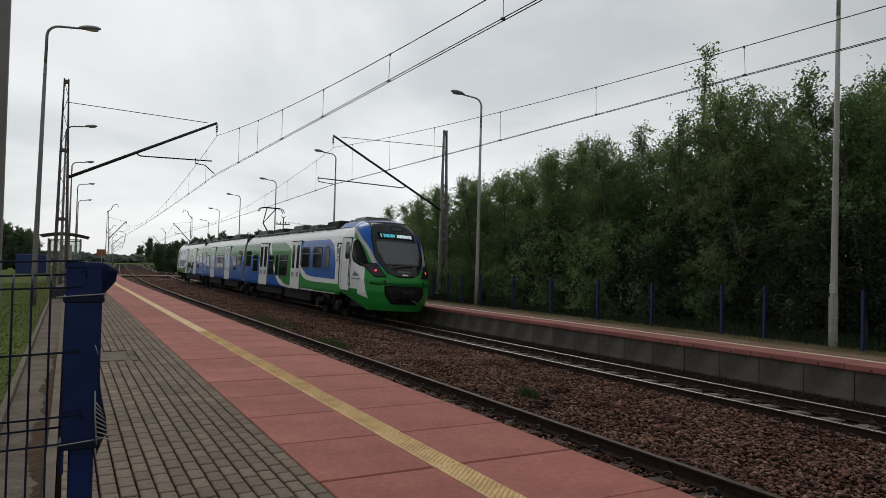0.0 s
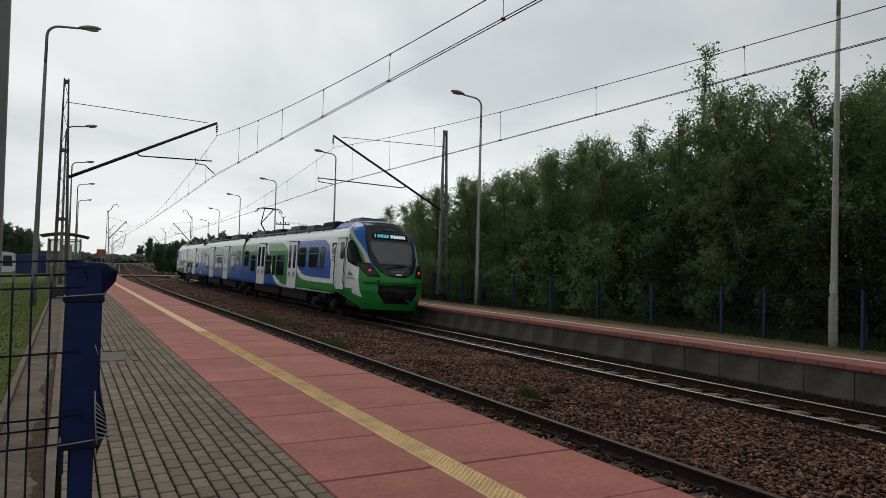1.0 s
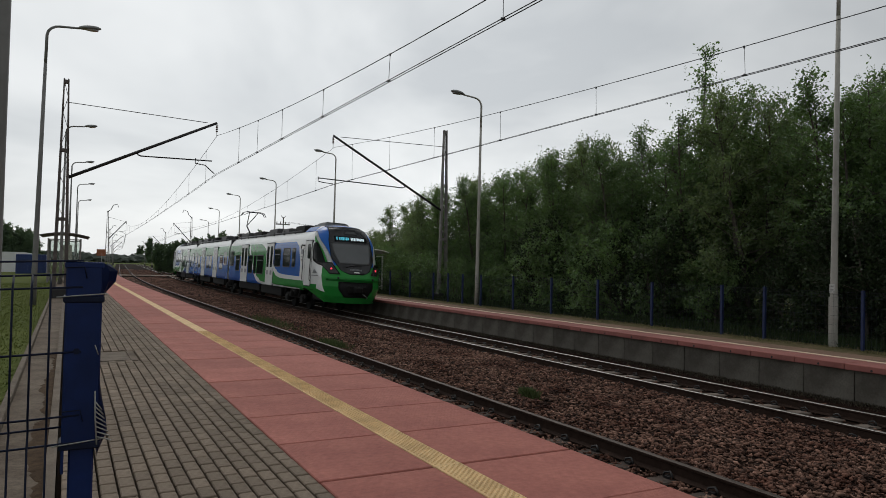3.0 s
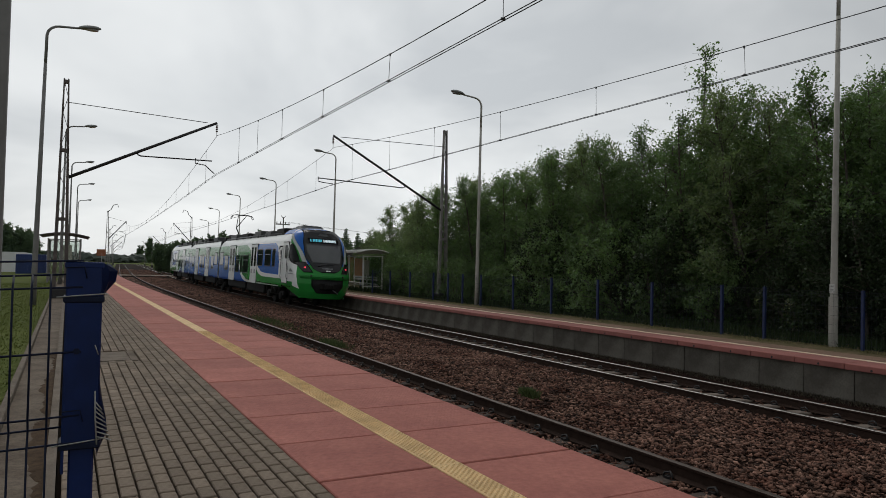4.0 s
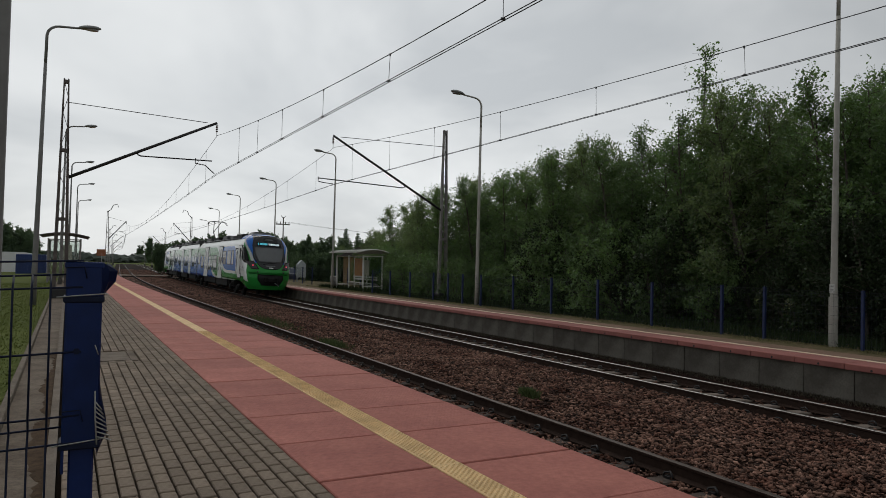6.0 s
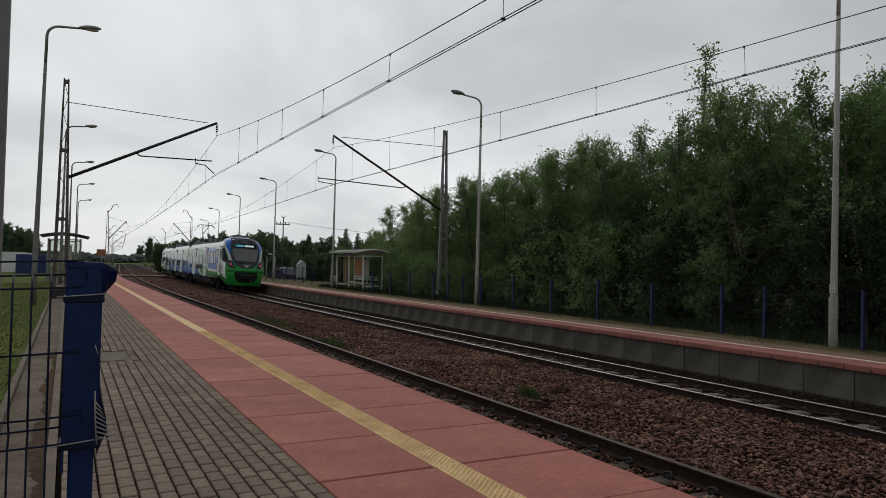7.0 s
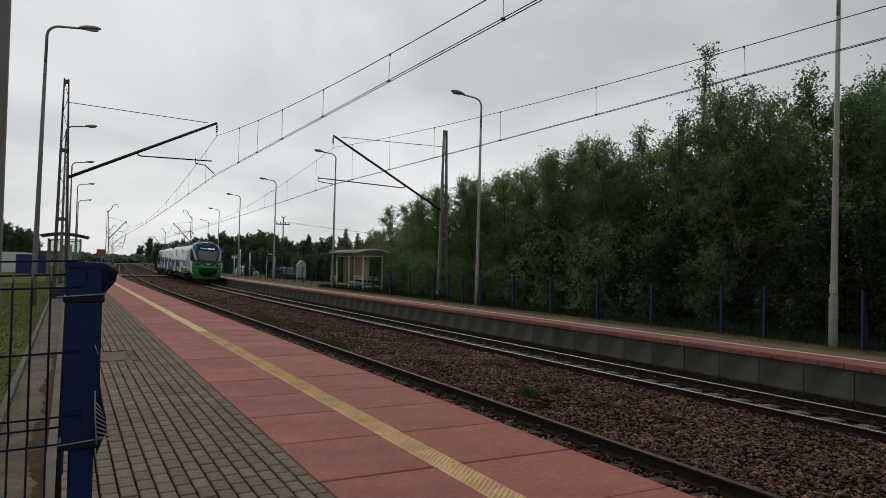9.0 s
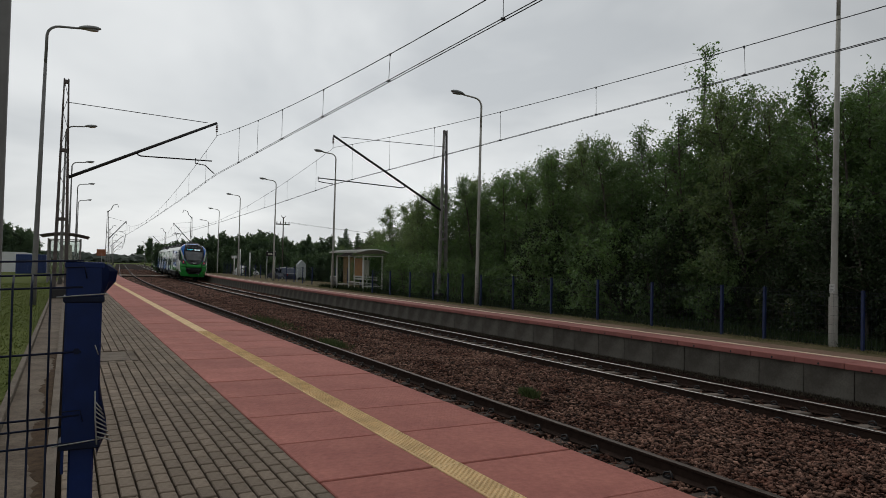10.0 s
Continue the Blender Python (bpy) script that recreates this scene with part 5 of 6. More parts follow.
# ---- the fence in front ----
def front_fence():
    """A mesh panel of blue wire, folded twice, on a square post with a bent clamp."""
    t = thing("wire_fence", "blue welded wire mesh fence ending at a square blue post", "fence", pose(0.0, 1.955, 0))
    zt = 2.072
    post = part("post", boxed(0.0155, 0.0705, -0.030, 0.034, ZP - 0.2, zt - 0.012, 0.004), M_BLUE, t)
    part("cap", boxed(-0.004, 0.082, -0.038, 0.042, zt - 0.014, zt + 0.002, 0.003), M_BLUE, post)
    # torn sheet clamp wrapped round the post
    cl = bmesh.new()
    prof = [(0.056, -0.036), (0.075, -0.030), (0.094, -0.010), (0.086, 0.02), (0.062, 0.037)]
    rows = []
    for z, f in ((zt - 0.003, 0.55), (zt - 0.02, 1.0), (zt - 0.045, 0.9), (zt - 0.07, 0.35), (zt - 0.085, 0.15)):
        rows.append([cl.verts.new((0.077 + (x - 0.058) * f, y, z)) for x, y in prof])
    for a, b in zip(rows, rows[1:]):
        for k in range(len(prof) - 1):
            cl.faces.new((a[k], a[k + 1], b[k + 1], b[k]))
    bmesh.ops.solidify(cl, geom=cl.faces[:], thickness=0.003)
    part("clamp", cl, M_BLUE, post, "bent blue sheet clamp")
    cl = bmesh.new()
    rows = []
    for z, f in ((1.80, 0.02), (1.74, 0.35), (1.69, 0.75), (1.655, 0.9), (1.62, 0.35), (1.60, 0.05)):
        rows.append([cl.verts.new((0.077 + (x - 0.058) * f * 0.7, y, z)) for x, y in prof])
    for a, b in zip(rows, rows[1:]):
        for k in range(len(prof) - 1):
            cl.faces.new((a[k], a[k + 1], b[k + 1], b[k]))
    bmesh.ops.solidify(cl, geom=cl.faces[:], thickness=0.003)
    part("clamp", cl, M_BLUE, post, "bent blue sheet clamp")
    for z in (zt - 0.085, 1.633):
        part("clamp_band", boxed(-0.006, 0.084, -0.041, 0.044, z - 0.012, z + 0.004, 0.003), M_WIRE, post)
        part("clamp_wire", tubed([(-0.02, -0.046, z + 0.002), (0.03, -0.044, z + 0.006), (0.090, -0.036, z + 0.010)], 0.0016, sides=5), M_GALV, post)
    # outer sleeve, its torn lower end and slotted edge
    part("sleeve", boxed(-0.001, 0.079, -0.037, 0.041, 1.628, zt - 0.004, 0.004), M_BLUE, post)
    part("sleeve_lip", boxed(-0.001, 0.006, -0.040, 0.036, 1.565, 1.63, 0.002), M_BLUE, post)
    for i in range(8):
        q = i / 7
        part("slot", tubed([(0.070 + 0.004 * q, -0.041, 1.735 - 0.085 * q), (0.086 + 0.022 * q, -0.036, 1.712 - 0.075 * q)], 0.0016, sides=4), M_GALV, post)
    part("bent_edge", tubed([(0.069, -0.0405, 1.76), (0.071, -0.041, 1.70), (0.076, -0.041, 1.63)], 0.0018, sides=4), M_GALV, post)
    part("scratch", tubed([(0.066, -0.0385, 1.872), (0.074, -0.0385, 1.848)], 0.0012, sides=4), M_GALV, post)
    for z in (zt - 0.012, 1.715):
        part("hook", tubed([(0.000, -0.043, z), (0.038, -0.044, z + 0.002), (0.044, -0.043, z - 0.026)], 0.0016, sides=4), M_WIRE, post)
    for z in (1.858, 1.40, 1.15):
        part("bolt", tubed([(0.026, -0.032, z), (0.026, -0.04, z)], 0.008, sides=6), M_WIRE, post)
    # horizontal wires; the folds stand back
    zs = [(zt + 0.005, 0), (zt - 0.029, 0.034), (zt - 0.059, 0), (1.857, 0), (1.704, 0), (1.672, 0.034), (1.639, 0), (1.48, 0), (1.33, 0), (1.298, 0.034), (1.265, 0), (1.11, 0), (0.96, 0), (0.80, 0)]
    for z, y in zs:
        part("horizontal_wire", tubed([(-1.6, -0.036 + y, z - 0.035), (-0.6, -0.036 + y, z - 0.022), (-0.13, -0.036 + y, z - 0.006), (0.012 if y else 0.036, -0.036 + y, z)], 0.0028, sides=6), M_WIRE, t)
    for i in range(38):
        x = -0.0325 - 0.0387 * i
        part("vertical_wire", tubed([(x, -0.041 + y, z + 0.05 * max(x, -0.6)) for z, y in zs[1:]], 0.0025, sides=6), M_WIRE, t)
    return t


front_fence()


# ---- fence along the far platform ----
def far_fence():
    t = thing("mesh_fence", "long dark blue mesh fence along the far platform", "fence")
    ss = [4.2, 6.55, 8.94, 11.32, 12.57, 15.02, 17.36, 19.78, 22.15, 24.5, 26.0, 27.3, 28.7, 31.2, 33.6, 36.0, 38.5]
    lat = 14.85
    ss += [41 + 2.5 * i for i in range(21)]
    for s in ss:
        lt = lat + (0.0 if s < 38 else 2.2 if s < 50 else 1.2)
        p = part("post", boxed(-0.035, 0.035, -0.03, 0.03, -0.1, 1.27, 0.004), M_BLUE_DULL, t)
        p.matrix_basis = place(s, lt, ZF)
        c = part("cap", boxed(-0.038, 0.038, -0.033, 0.033, 1.27, 1.285), M_BLUE_DULL, p)
    for a, b in zip(ss, ss[1:]):
        la, lb = [lat + (0.0 if s < 38 else 2.2 if s < 50 else 1.2) for s in (a, b)]
        pa, pb = along(a, la, ZF), along(b, lb, ZF)
        bm = bmesh.new()
        zs = [(0.06, 0), (0.12, 0), (0.32, 0), (0.52, 0), (0.72, 0), (0.92, 0), (1.12, 0), (1.18, 0), (1.24, 0)]
        for z, _ in zs:
            tube(bm, [pa + Vector((-0.04, 0, z)), pb + Vector((-0.04, 0, z))], 0.0019, sides=3, caps=False)
        n = int((pb - pa).length / 0.1)
        for i in range(1, n):
            q = pa.lerp(pb, i / n)
            tube(bm, [q + Vector((-0.045, 0, 0.05)), q + Vector((-0.045, 0, 1.25))], 0.0016, sides=3, caps=False)
        part("mesh_panel", bm, M_MESH, t)


far_fence()
# thin weeds along the verge
wr = np.random.default_rng(3)


def blades(name, n, spot, size, material, label, category):
    c = np.array([spot() for _ in range(n)])
    h = size * wr.uniform(0.4, 1.25, size=(n, 1))
    a = wr.uniform(0, 6.28, size=n)
    sd = np.stack([np.cos(a), np.sin(a), 0 * a], 1) * 0.006 * (1 + h / size)
    tip = c + np.concatenate([wr.normal(size=(n, 2)) * 0.35 * h, h], 1)
    v = np.stack([c - sd, c + sd, tip], 1).reshape(-1, 3)
    me = bpy.data.meshes.new(name)
    me.vertices.add(3 * n)
    me.vertices.foreach_set("co", v.ravel())
    me.loops.add(3 * n)
    me.loops.foreach_set("vertex_index", np.arange(3 * n))
    me.polygons.add(n)
    me.polygons.foreach_set("loop_start", np.arange(n) * 3)
    me.update(calc_edges=True)
    me.materials.append(material)
    return tagged(obj(name, me), label, category, kind="stuff")


def verge_spot():
    s = 3 + 45 * wr.uniform() ** 1.5
    return along(s, 14.62 + 0.25 * abs(wr.normal()) + 0.1 * math.sin(s * 2.1), ZF + 0.0)


def under_spot():
    s = 2 + 44 * wr.uniform() ** 1.2
    return along(s, 14.93 + 1.5 * wr.uniform() ** 1.6, ZF)


def lawn_spot():
    s = 4.5 + 40 * wr.uniform() ** 2
    return along(s, -0.51 - 3.2 * wr.uniform(), ZP - 0.07)


def weed_spot():
    k = wr.integers(0, 3)
    s0, o0, sp = ((26.2, 6.75, 1.6), (18.6, 6.55, 0.5), (10.2, 7.2, 0.12))[k]
    return along(s0 + sp * wr.normal(), o0 + 0.22 * min(sp, 1.0) * wr.normal(), -0.21)


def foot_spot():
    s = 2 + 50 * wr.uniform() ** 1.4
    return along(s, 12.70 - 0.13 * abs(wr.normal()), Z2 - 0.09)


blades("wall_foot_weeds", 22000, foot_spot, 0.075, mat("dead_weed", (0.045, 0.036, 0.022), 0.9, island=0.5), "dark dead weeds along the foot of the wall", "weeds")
blades("verge_grass", 10000, verge_spot, 0.055, M_DRYBLADE, "dry yellow-green grass below the fence", "grass")
# blades cover the lit ground behind the fence, shade put into their colour
blades("undergrowth", 15000, under_spot, 0.26, mat("shaded_undergrowth_blade", (0.030, 0.046, 0.020), 0.9, spec=0.1, island=0.5), "weedy undergrowth at the foot of the fence, coloured for shade", "weeds")
blades("lawn_grass", 34000, lawn_spot, 0.034, M_BLADE, "short green lawn beside the path", "grass")
blades("track_weeds", 3000, weed_spot, 0.16, mat("weed_blade", (0.062, 0.090, 0.022), 0.8, island=0.4), "green weeds growing between the tracks", "weeds")


# ---- shelters ----
M_FRAME = mat("shelter_frame", (0.72, 0.72, 0.69), 0.5, metal=0.2, vary=0.2, scale=4)
M_SHEET = mat("shelter_sheet", (0.10, 0.12, 0.115), 0.35, vary=0.3, scale=3)
M_ROOF = mat("shelter_roof", (0.27, 0.265, 0.215), 0.6, color2=(0.19, 0.185, 0.15), scale=3)
M_SEAT = mat("bench_slats", (0.62, 0.61, 0.57), 0.6, vary=0.25, scale=6)
M_POSTER = mat("timetable_paper", (0.55, 0.52, 0.45), 0.7, vary=0.2, scale=6)
M_ORANGE = mat("orange_panel", (0.42, 0.20, 0.06), 0.6, vary=0.25, scale=4)
M_PGLASS = bpy.data.materials.new("shelter_glass")
M_PGLASS.use_nodes = True
_n, _l = M_PGLASS.node_tree.nodes, M_PGLASS.node_tree.links
_t, _g, _m = _n.new("ShaderNodeBsdfTransparent"), _n.new("ShaderNodeBsdfGlossy"), _n.new("ShaderNodeMixShader")
_t.inputs[0].default_value, _g.inputs["Roughness"].default_value, _m.inputs[0].default_value = (0.86, 0.89, 0.87, 1), 0.12, 0.05
_l.new(_t.outputs[0], _m.inputs[1])
_l.new(_g.outputs[0], _m.inputs[2])
_l.new(_m.outputs[0], _n["Material Output"].inputs[0])


def shelter(at, long, deep, high, label, roof_m, frame_m):
    """Glazed shelter: posts, curved roof, panes, bench. x: towards the track is negative; y along the platform."""
    t = thing("platform_shelter", label, "shelter", at)
    for y in (0, long * 0.52, long):
        for x in (0, deep):
            part("post", boxed(x - 0.04, x + 0.04, y - 0.04, y + 0.04, 0, high, 0.005), frame_m, t)
    bm = bmesh.new()
    n = 10
    rows = []
    for i in range(n + 1):
        x = -0.45 + (deep + 0.9) * i / n
        z = high + 0.05 + 0.26 * math.sin(math.pi * (0.12 + 0.82 * i / n))
        rows.append([bm.verts.new((x, -0.4, z)), bm.verts.new((x, long + 0.4, z))])
    for a, b in zip(rows, rows[1:]):
        bm.faces.new((a[0], b[0], b[1], a[1]))
    bmesh.ops.solidify(bm, geom=bm.faces[:], thickness=0.06)
    roof = part("roof", bm, roof_m, t)
    for i in range(6):
        y = -0.3 + (long + 0.6) * i / 5
        part("rib", tubed([(-0.45 + (deep + 0.9) * k / n, y, high + 0.075 + 0.26 * math.sin(math.pi * (0.12 + 0.82 * k / n))) for k in range(n + 1)], 0.03, sides=5), frame_m, roof)
    for y0, y1 in ((0.06, long * 0.52 - 0.06), (long * 0.52 + 0.06, long - 0.06)):
        p = part("pane", boxed(deep - 0.012, deep + 0.012, y0, y1, 0.35, high - 0.1), M_PGLASS, t)
        p.visible_shadow = False
    for y in (0.0, long):
        p = part("pane", boxed(0.06, deep - 0.06, y - 0.012, y + 0.012, 0.35, high - 0.1), M_PGLASS, t)
        p.visible_shadow = False
    for z in (0.3, high - 0.05):
        part("rail", boxed(deep - 0.03, deep + 0.03, 0.04, long - 0.04, z - 0.03, z + 0.03), frame_m, t)
        for y in (0, long):
            part("rail", boxed(0.04, deep - 0.04, y - 0.03, y + 0.03, z - 0.03, z + 0.03), frame_m, t)
    for x in (deep - 0.55, deep - 0.43, deep - 0.31):
        part("bench_slat", boxed(x, x + 0.09, 0.3, long - 0.3, 0.44, 0.475, 0.005), M_SEAT, t)
    for z in (0.62, 0.76):
        part("bench_slat", boxed(deep - 0.19, deep - 0.16, 0.3, long - 0.3, z, z + 0.1, 0.005), M_SEAT, t)
    for y in (0.5, long / 2, long - 0.5):
        part("bench_bracket", boxed(deep - 0.55, deep - 0.05, y - 0.02, y + 0.02, 0.36, 0.44), frame_m, t)
    return t


sh = shelter(place(38.3, 15.2, ZF), 4.5, 1.2, 2.12, "grey glazed platform shelter with a curved roof and bench", M_ROOF, M_FRAME)
part("poster_panel", boxed(1.12, 1.16, 2.9, 4.3, 0.8, 1.95), M_ORANGE, sh, "orange advertising panel")
part("timetable", boxed(1.12, 1.16, 1.9, 2.7, 0.9, 1.85), M_POSTER, sh)
sh2 = shelter(place(46.0, -1.0, ZP - 0.1), 4.5, 1.65, 2.55, "dark glazed shelter with an arched roof on the near platform", mat("dark_roof", (0.07, 0.035, 0.03), 0.6, vary=0.3, scale=3), M_MAST)
part("poster_panel", boxed(0.6, 1.2, 0.015, 0.05, 1.2, 2.2), M_POSTER, sh2)

# bins, signs, boxes, cars
M_VANW = mat("van_white", (0.62, 0.63, 0.63), 0.35, vary=0.08, scale=2, coat=0.3)
M_CARD = mat("car_dark_blue", (0.018, 0.03, 0.06), 0.3, vary=0.2, scale=2, coat=0.5)
M_TYRE = mat("tyre", (0.015, 0.015, 0.015), 0.85)
M_RIM = mat("rim", (0.35, 0.35, 0.36), 0.4, metal=0.6)
M_CGLASS = mat("car_glass", (0.02, 0.025, 0.03), 0.1)
M_SKIP = mat("blue_container", (0.009, 0.033, 0.15), 0.5, vary=0.3, scale=1.5)


def car(at, long, wide, high, paint, label, category, van_like=False, name="parked_car"):
    """A car with its nose to +y: lofted body, cabin of glass, wheels."""
    t = thing(name, label, category, at)
    bm = bmesh.new()
    if van_like:
        prof = [(0, 0.35), (0, high - 0.12), (0.12, high), (long * 0.70, high), (long * 0.80, high - 0.12), (long * 0.90, 1.12), (long * 0.985, 0.92), (long, 0.62), (long, 0.35)]
    else:
        prof = [(0, 0.35), (0.02, 0.80), (0.12, 0.92), (long * 0.17, 0.97), (long * 0.27, high - 0.05), (long * 0.40, high), (long * 0.55, high - 0.06), (long * 0.70, 0.98), (long * 0.93, 0.80), (long, 0.60), (long, 0.35)]
    rows = []
    for x, k in ((-wide / 2, 1), (wide / 2, 1)):
        rows.append([bm.verts.new((x * (1.0 if z < 1.0 else 0.86 if not van_like else 0.94), y, z)) for y, z in prof])
    n = len(prof)
    for k in range(n):
        bm.faces.new((rows[0][k], rows[0][(k + 1) % n], rows[1][(k + 1) % n], rows[1][k]))
    bm.faces.new(rows[0][::-1])
    bm.faces.new(rows[1])
    bmesh.ops.recalc_face_normals(bm, faces=bm.faces)
    bmesh.ops.bevel(bm, geom=bm.edges[:], offset=0.05, segments=2, affect="EDGES")
    body = part("body", bm, paint, t)
    for sx in (-1, 1):
        x = sx * wide / 2
        if van_like:
            spans = ((long * 0.66, long * 0.80, 1.15, high - 0.25),)
        else:
            spans = ((long * 0.25, long * 0.40, 0.98, high - 0.12), (long * 0.42, long * 0.60, 0.98, high - 0.14))
        for a, b, z0, z1 in spans:
            k = 0.95 if van_like else 0.93
            bm = bmesh.new()
            vs = [bm.verts.new((x * q, y, z)) for q, y, z in ((1.012, a, z0), (1.012, b, z0), (k - 0.02, b - 0.12, z1), (k - 0.02, a + 0.06, z1))]
            bm.faces.new(vs)
            bmesh.ops.solidify(bm, geom=bm.faces[:], thickness=0.02)
            part("window", bm, M_CGLASS, body)
    ya, za, yb, zb = (long * 0.81, high - 0.18, long * 0.895, 1.18) if van_like else (long * 0.57, high - 0.10, long * 0.69, 1.02)
    bm = bmesh.new()
    bm.faces.new([bm.verts.new(q) for q in ((-wide * 0.40, ya + 0.03, za), (wide * 0.40, ya + 0.03, za), (wide * 0.43, yb + 0.03, zb), (-wide * 0.43, yb + 0.03, zb))])
    bmesh.ops.solidify(bm, geom=bm.faces[:], thickness=0.02)
    part("windscreen", bm, M_CGLASS, body)
    for y in (long * 0.18, long * 0.82):
        for sx in (-1, 1):
            w = part("wheel", tubed([(sx * (wide / 2 - 0.2), y, 0.32), (sx * (wide / 2 + 0.01), y, 0.32)], 0.32, sides=20), M_TYRE, t)
            part("rim", tubed([(sx * (wide / 2 - 0.05), y, 0.32), (sx * (wide / 2 + 0.02), y, 0.32)], 0.2, sides=14), M_RIM, w)
    for sx in (-1, 1):
        part("headlight", boxed(sx * wide * 0.36 - 0.14, sx * wide * 0.36 + 0.14, long - 0.06, long + 0.02, 0.62, 0.76, 0.02), M_DIFF, t)
        part("rear_light", boxed(sx * wide * 0.42 - 0.07, sx * wide * 0.42 + 0.07, -0.02, 0.06, 0.7, 0.9, 0.02), mat("rear_lamp", (0.25, 0.01, 0.01), 0.3), t)
    return t


car(pose(18.2, 86.0, 0.0, 0, 0, -38), 3.9, 1.7, 1.5, M_VANW, "white car parked beside the far platform", "car")
car(pose(19.9, 68.5, 0.0, 0, 0, 14), 4.3, 1.75, 1.5, M_CARD, "dark blue car parked beside the far platform", "car")
van = car(pose(0, 0, 0), 6.2, 2.0, 2.55, M_VANW, "white delivery van driving up behind the blue container", "van", True, "delivery_van")


def van_at(t):
    """The van drives up along the road behind the container and stops."""
    x = level([(0.0, -7.0), (0.3, -5.9), (0.6, -4.75), (0.9, -3.75), (1.2, -3.0), (1.5, -2.45), (1.8, -2.15), (2.2, -1.97), (2.6, -1.92)], t)
    return pose(x - 6.2, 82.0, -0.05, 0, 0, -90)


sk = thing("container", "dark blue steel container standing on the grass", "container", pose(0, 73.5, 0.3))
part("shell", boxed(-4.0, -1.65, -1.1, 1.1, 0.0, 1.98, 0.05), M_SKIP, sk)
for i in range(9):
    part("rib", boxed(-3.9 + i * 0.26, -3.84 + i * 0.26, -1.16, -1.09, 0.08, 1.9), M_SKIP, sk)

# small white kiosk box with a gabled top, and its feet
M_KIOSK = mat("pale_box_paint", (0.40, 0.44, 0.45), 0.6, vary=0.25, scale=4)
kb = thing("signal_cabinet", "pale blue-grey cabinet with a gabled lid", "cabinet", place(58.5, 17.3, ZF - 0.1))
bm = bmesh.new()
for x0, x1 in ((-0.42, 0.42),):
    pr = [(-0.34, 0.45), (0.34, 0.45), (0.34, 1.55), (0.0, 1.9), (-0.34, 1.55)]
    a = [bm.verts.new((x, -0.3, z)) for x, z in pr]
    b = [bm.verts.new((x, 0.3, z)) for x, z in pr]
    bm.faces.new(a)
    bm.faces.new(b[::-1])
    for k in range(5):
        bm.faces.new((a[k], b[k], b[(k + 1) % 5], a[(k + 1) % 5]))
bmesh.ops.recalc_face_normals(bm, faces=bm.faces)
part("case", bm, M_KIOSK, kb)
part("door", boxed(-0.27, 0.27, -0.325, -0.30, 0.55, 1.5, 0.005), M_KIOSK, kb)
for x in (-0.32, 0.32):
    part("leg", boxed(x - 0.05, x + 0.05, -0.05, 0.05, 0, 0.46), M_GALV, kb)

bin_ = thing("litter_bin", "grey round litter bin beside the shelter", "bin", place(43.4, 15.2, ZF))
part("drum", tubed([(0, 0, 0.15), (0, 0, 0.75)], 0.2, 0.24, 14), M_GALV, bin_)
part("rim", tubed([(0, 0, 0.74), (0, 0, 0.80)], 0.26, 0.26, 14), M_FRAME, bin_)
part("post", tubed([(0.24, 0, 0), (0.24, 0, 0.95)], 0.03, sides=6), M_GALV, bin_)

for s, off, h, plate in ((72.0, 15.7, 2.5, 0), (77.5, 15.7, 2.9, 0), (80.5, 15.6, 2.2, 1)):
    sg = thing("sign_post", "thin pale sign post on the far platform", "sign post", place(s, off, ZF))
    part("post", tubed([(0, 0, 0), (0, 0, h)], 0.06, sides=8), M_FRAME, sg)
    if plate:
        part("plate", boxed(-0.3, 0.3, -0.02, 0.02, h - 0.3, h, 0.005), M_FRAME, sg)
ns = thing("name_board", "dark station name board with white lettering bars", "sign", place(63.5, 15.9, ZF))
for x in (-0.36, 0.36):
    part("post", tubed([(x, 0, 0), (x, 0, 2.6)], 0.03, sides=6), M_FRAME, ns)
board = part("board", boxed(-0.45, 0.45, -0.06, -0.02, 2.12, 2.5, 0.005), M_DARK, ns)
for i in range(3):
    part("lettering_bar", boxed(-0.28 + 0.2 * i, -0.16 + 0.2 * i, -0.072, -0.06, 2.24, 2.38), M_POSTER, board)
so = thing("warning_sign", "small orange board on a post by the platform end", "sign", place(91.5, 2.3, ZP - 0.1))
part("post", tubed([(0, 0, 0), (0, 0, 2.1)], 0.04, sides=6), M_GALV, so)
part("board", boxed(-0.55, 0.4, -0.03, 0.03, 1.75, 2.5, 0.01), mat("rust_orange_board", (0.30, 0.11, 0.05), 0.7, vary=0.3, scale=5), so)

# power pole with a cross-arm
pp = thing("power_pole", "dark wooden power pole with a cross-arm and insulators", "power pole", pose(24.8, 91.0, 0))
part("pole", tubed([(0, 0, -0.3), (0, 0, 7.9)], 0.10, 0.07, 8), M_BARK, pp)
part("cross_arm", boxed(-0.95, 0.85, -0.06, 0.06, 6.9, 7.05), M_MAST, pp)
for x in (-0.85, -0.4, 0.3, 0.75):
    part("insulator", tubed([(x, 0, 7.05), (x, 0, 7.3)], 0.06, sides=6), M_INSUL, pp)
part("pole_top", tubed([(-0.3, 0, 8.1), (-0.1, 0, 7.85), (0.1, 0, 7.85), (0.3, 0, 8.1)], 0.05, sides=5), M_MAST, pp)
pw = thing("power_line", "thin power wires across the sky", "power line")
for x in (-0.4, 0.75):
    part("wire", tubed([Vector((24.8 + x, 91, 7.3)).lerp(Vector((80, 118 + x, 7.6)), i / 12) - Vector((0, 0, 0.9 * 4 * (i / 12) * (1 - i / 12))) for i in range(13)], 0.012, sides=4), M_CABLE, pw)
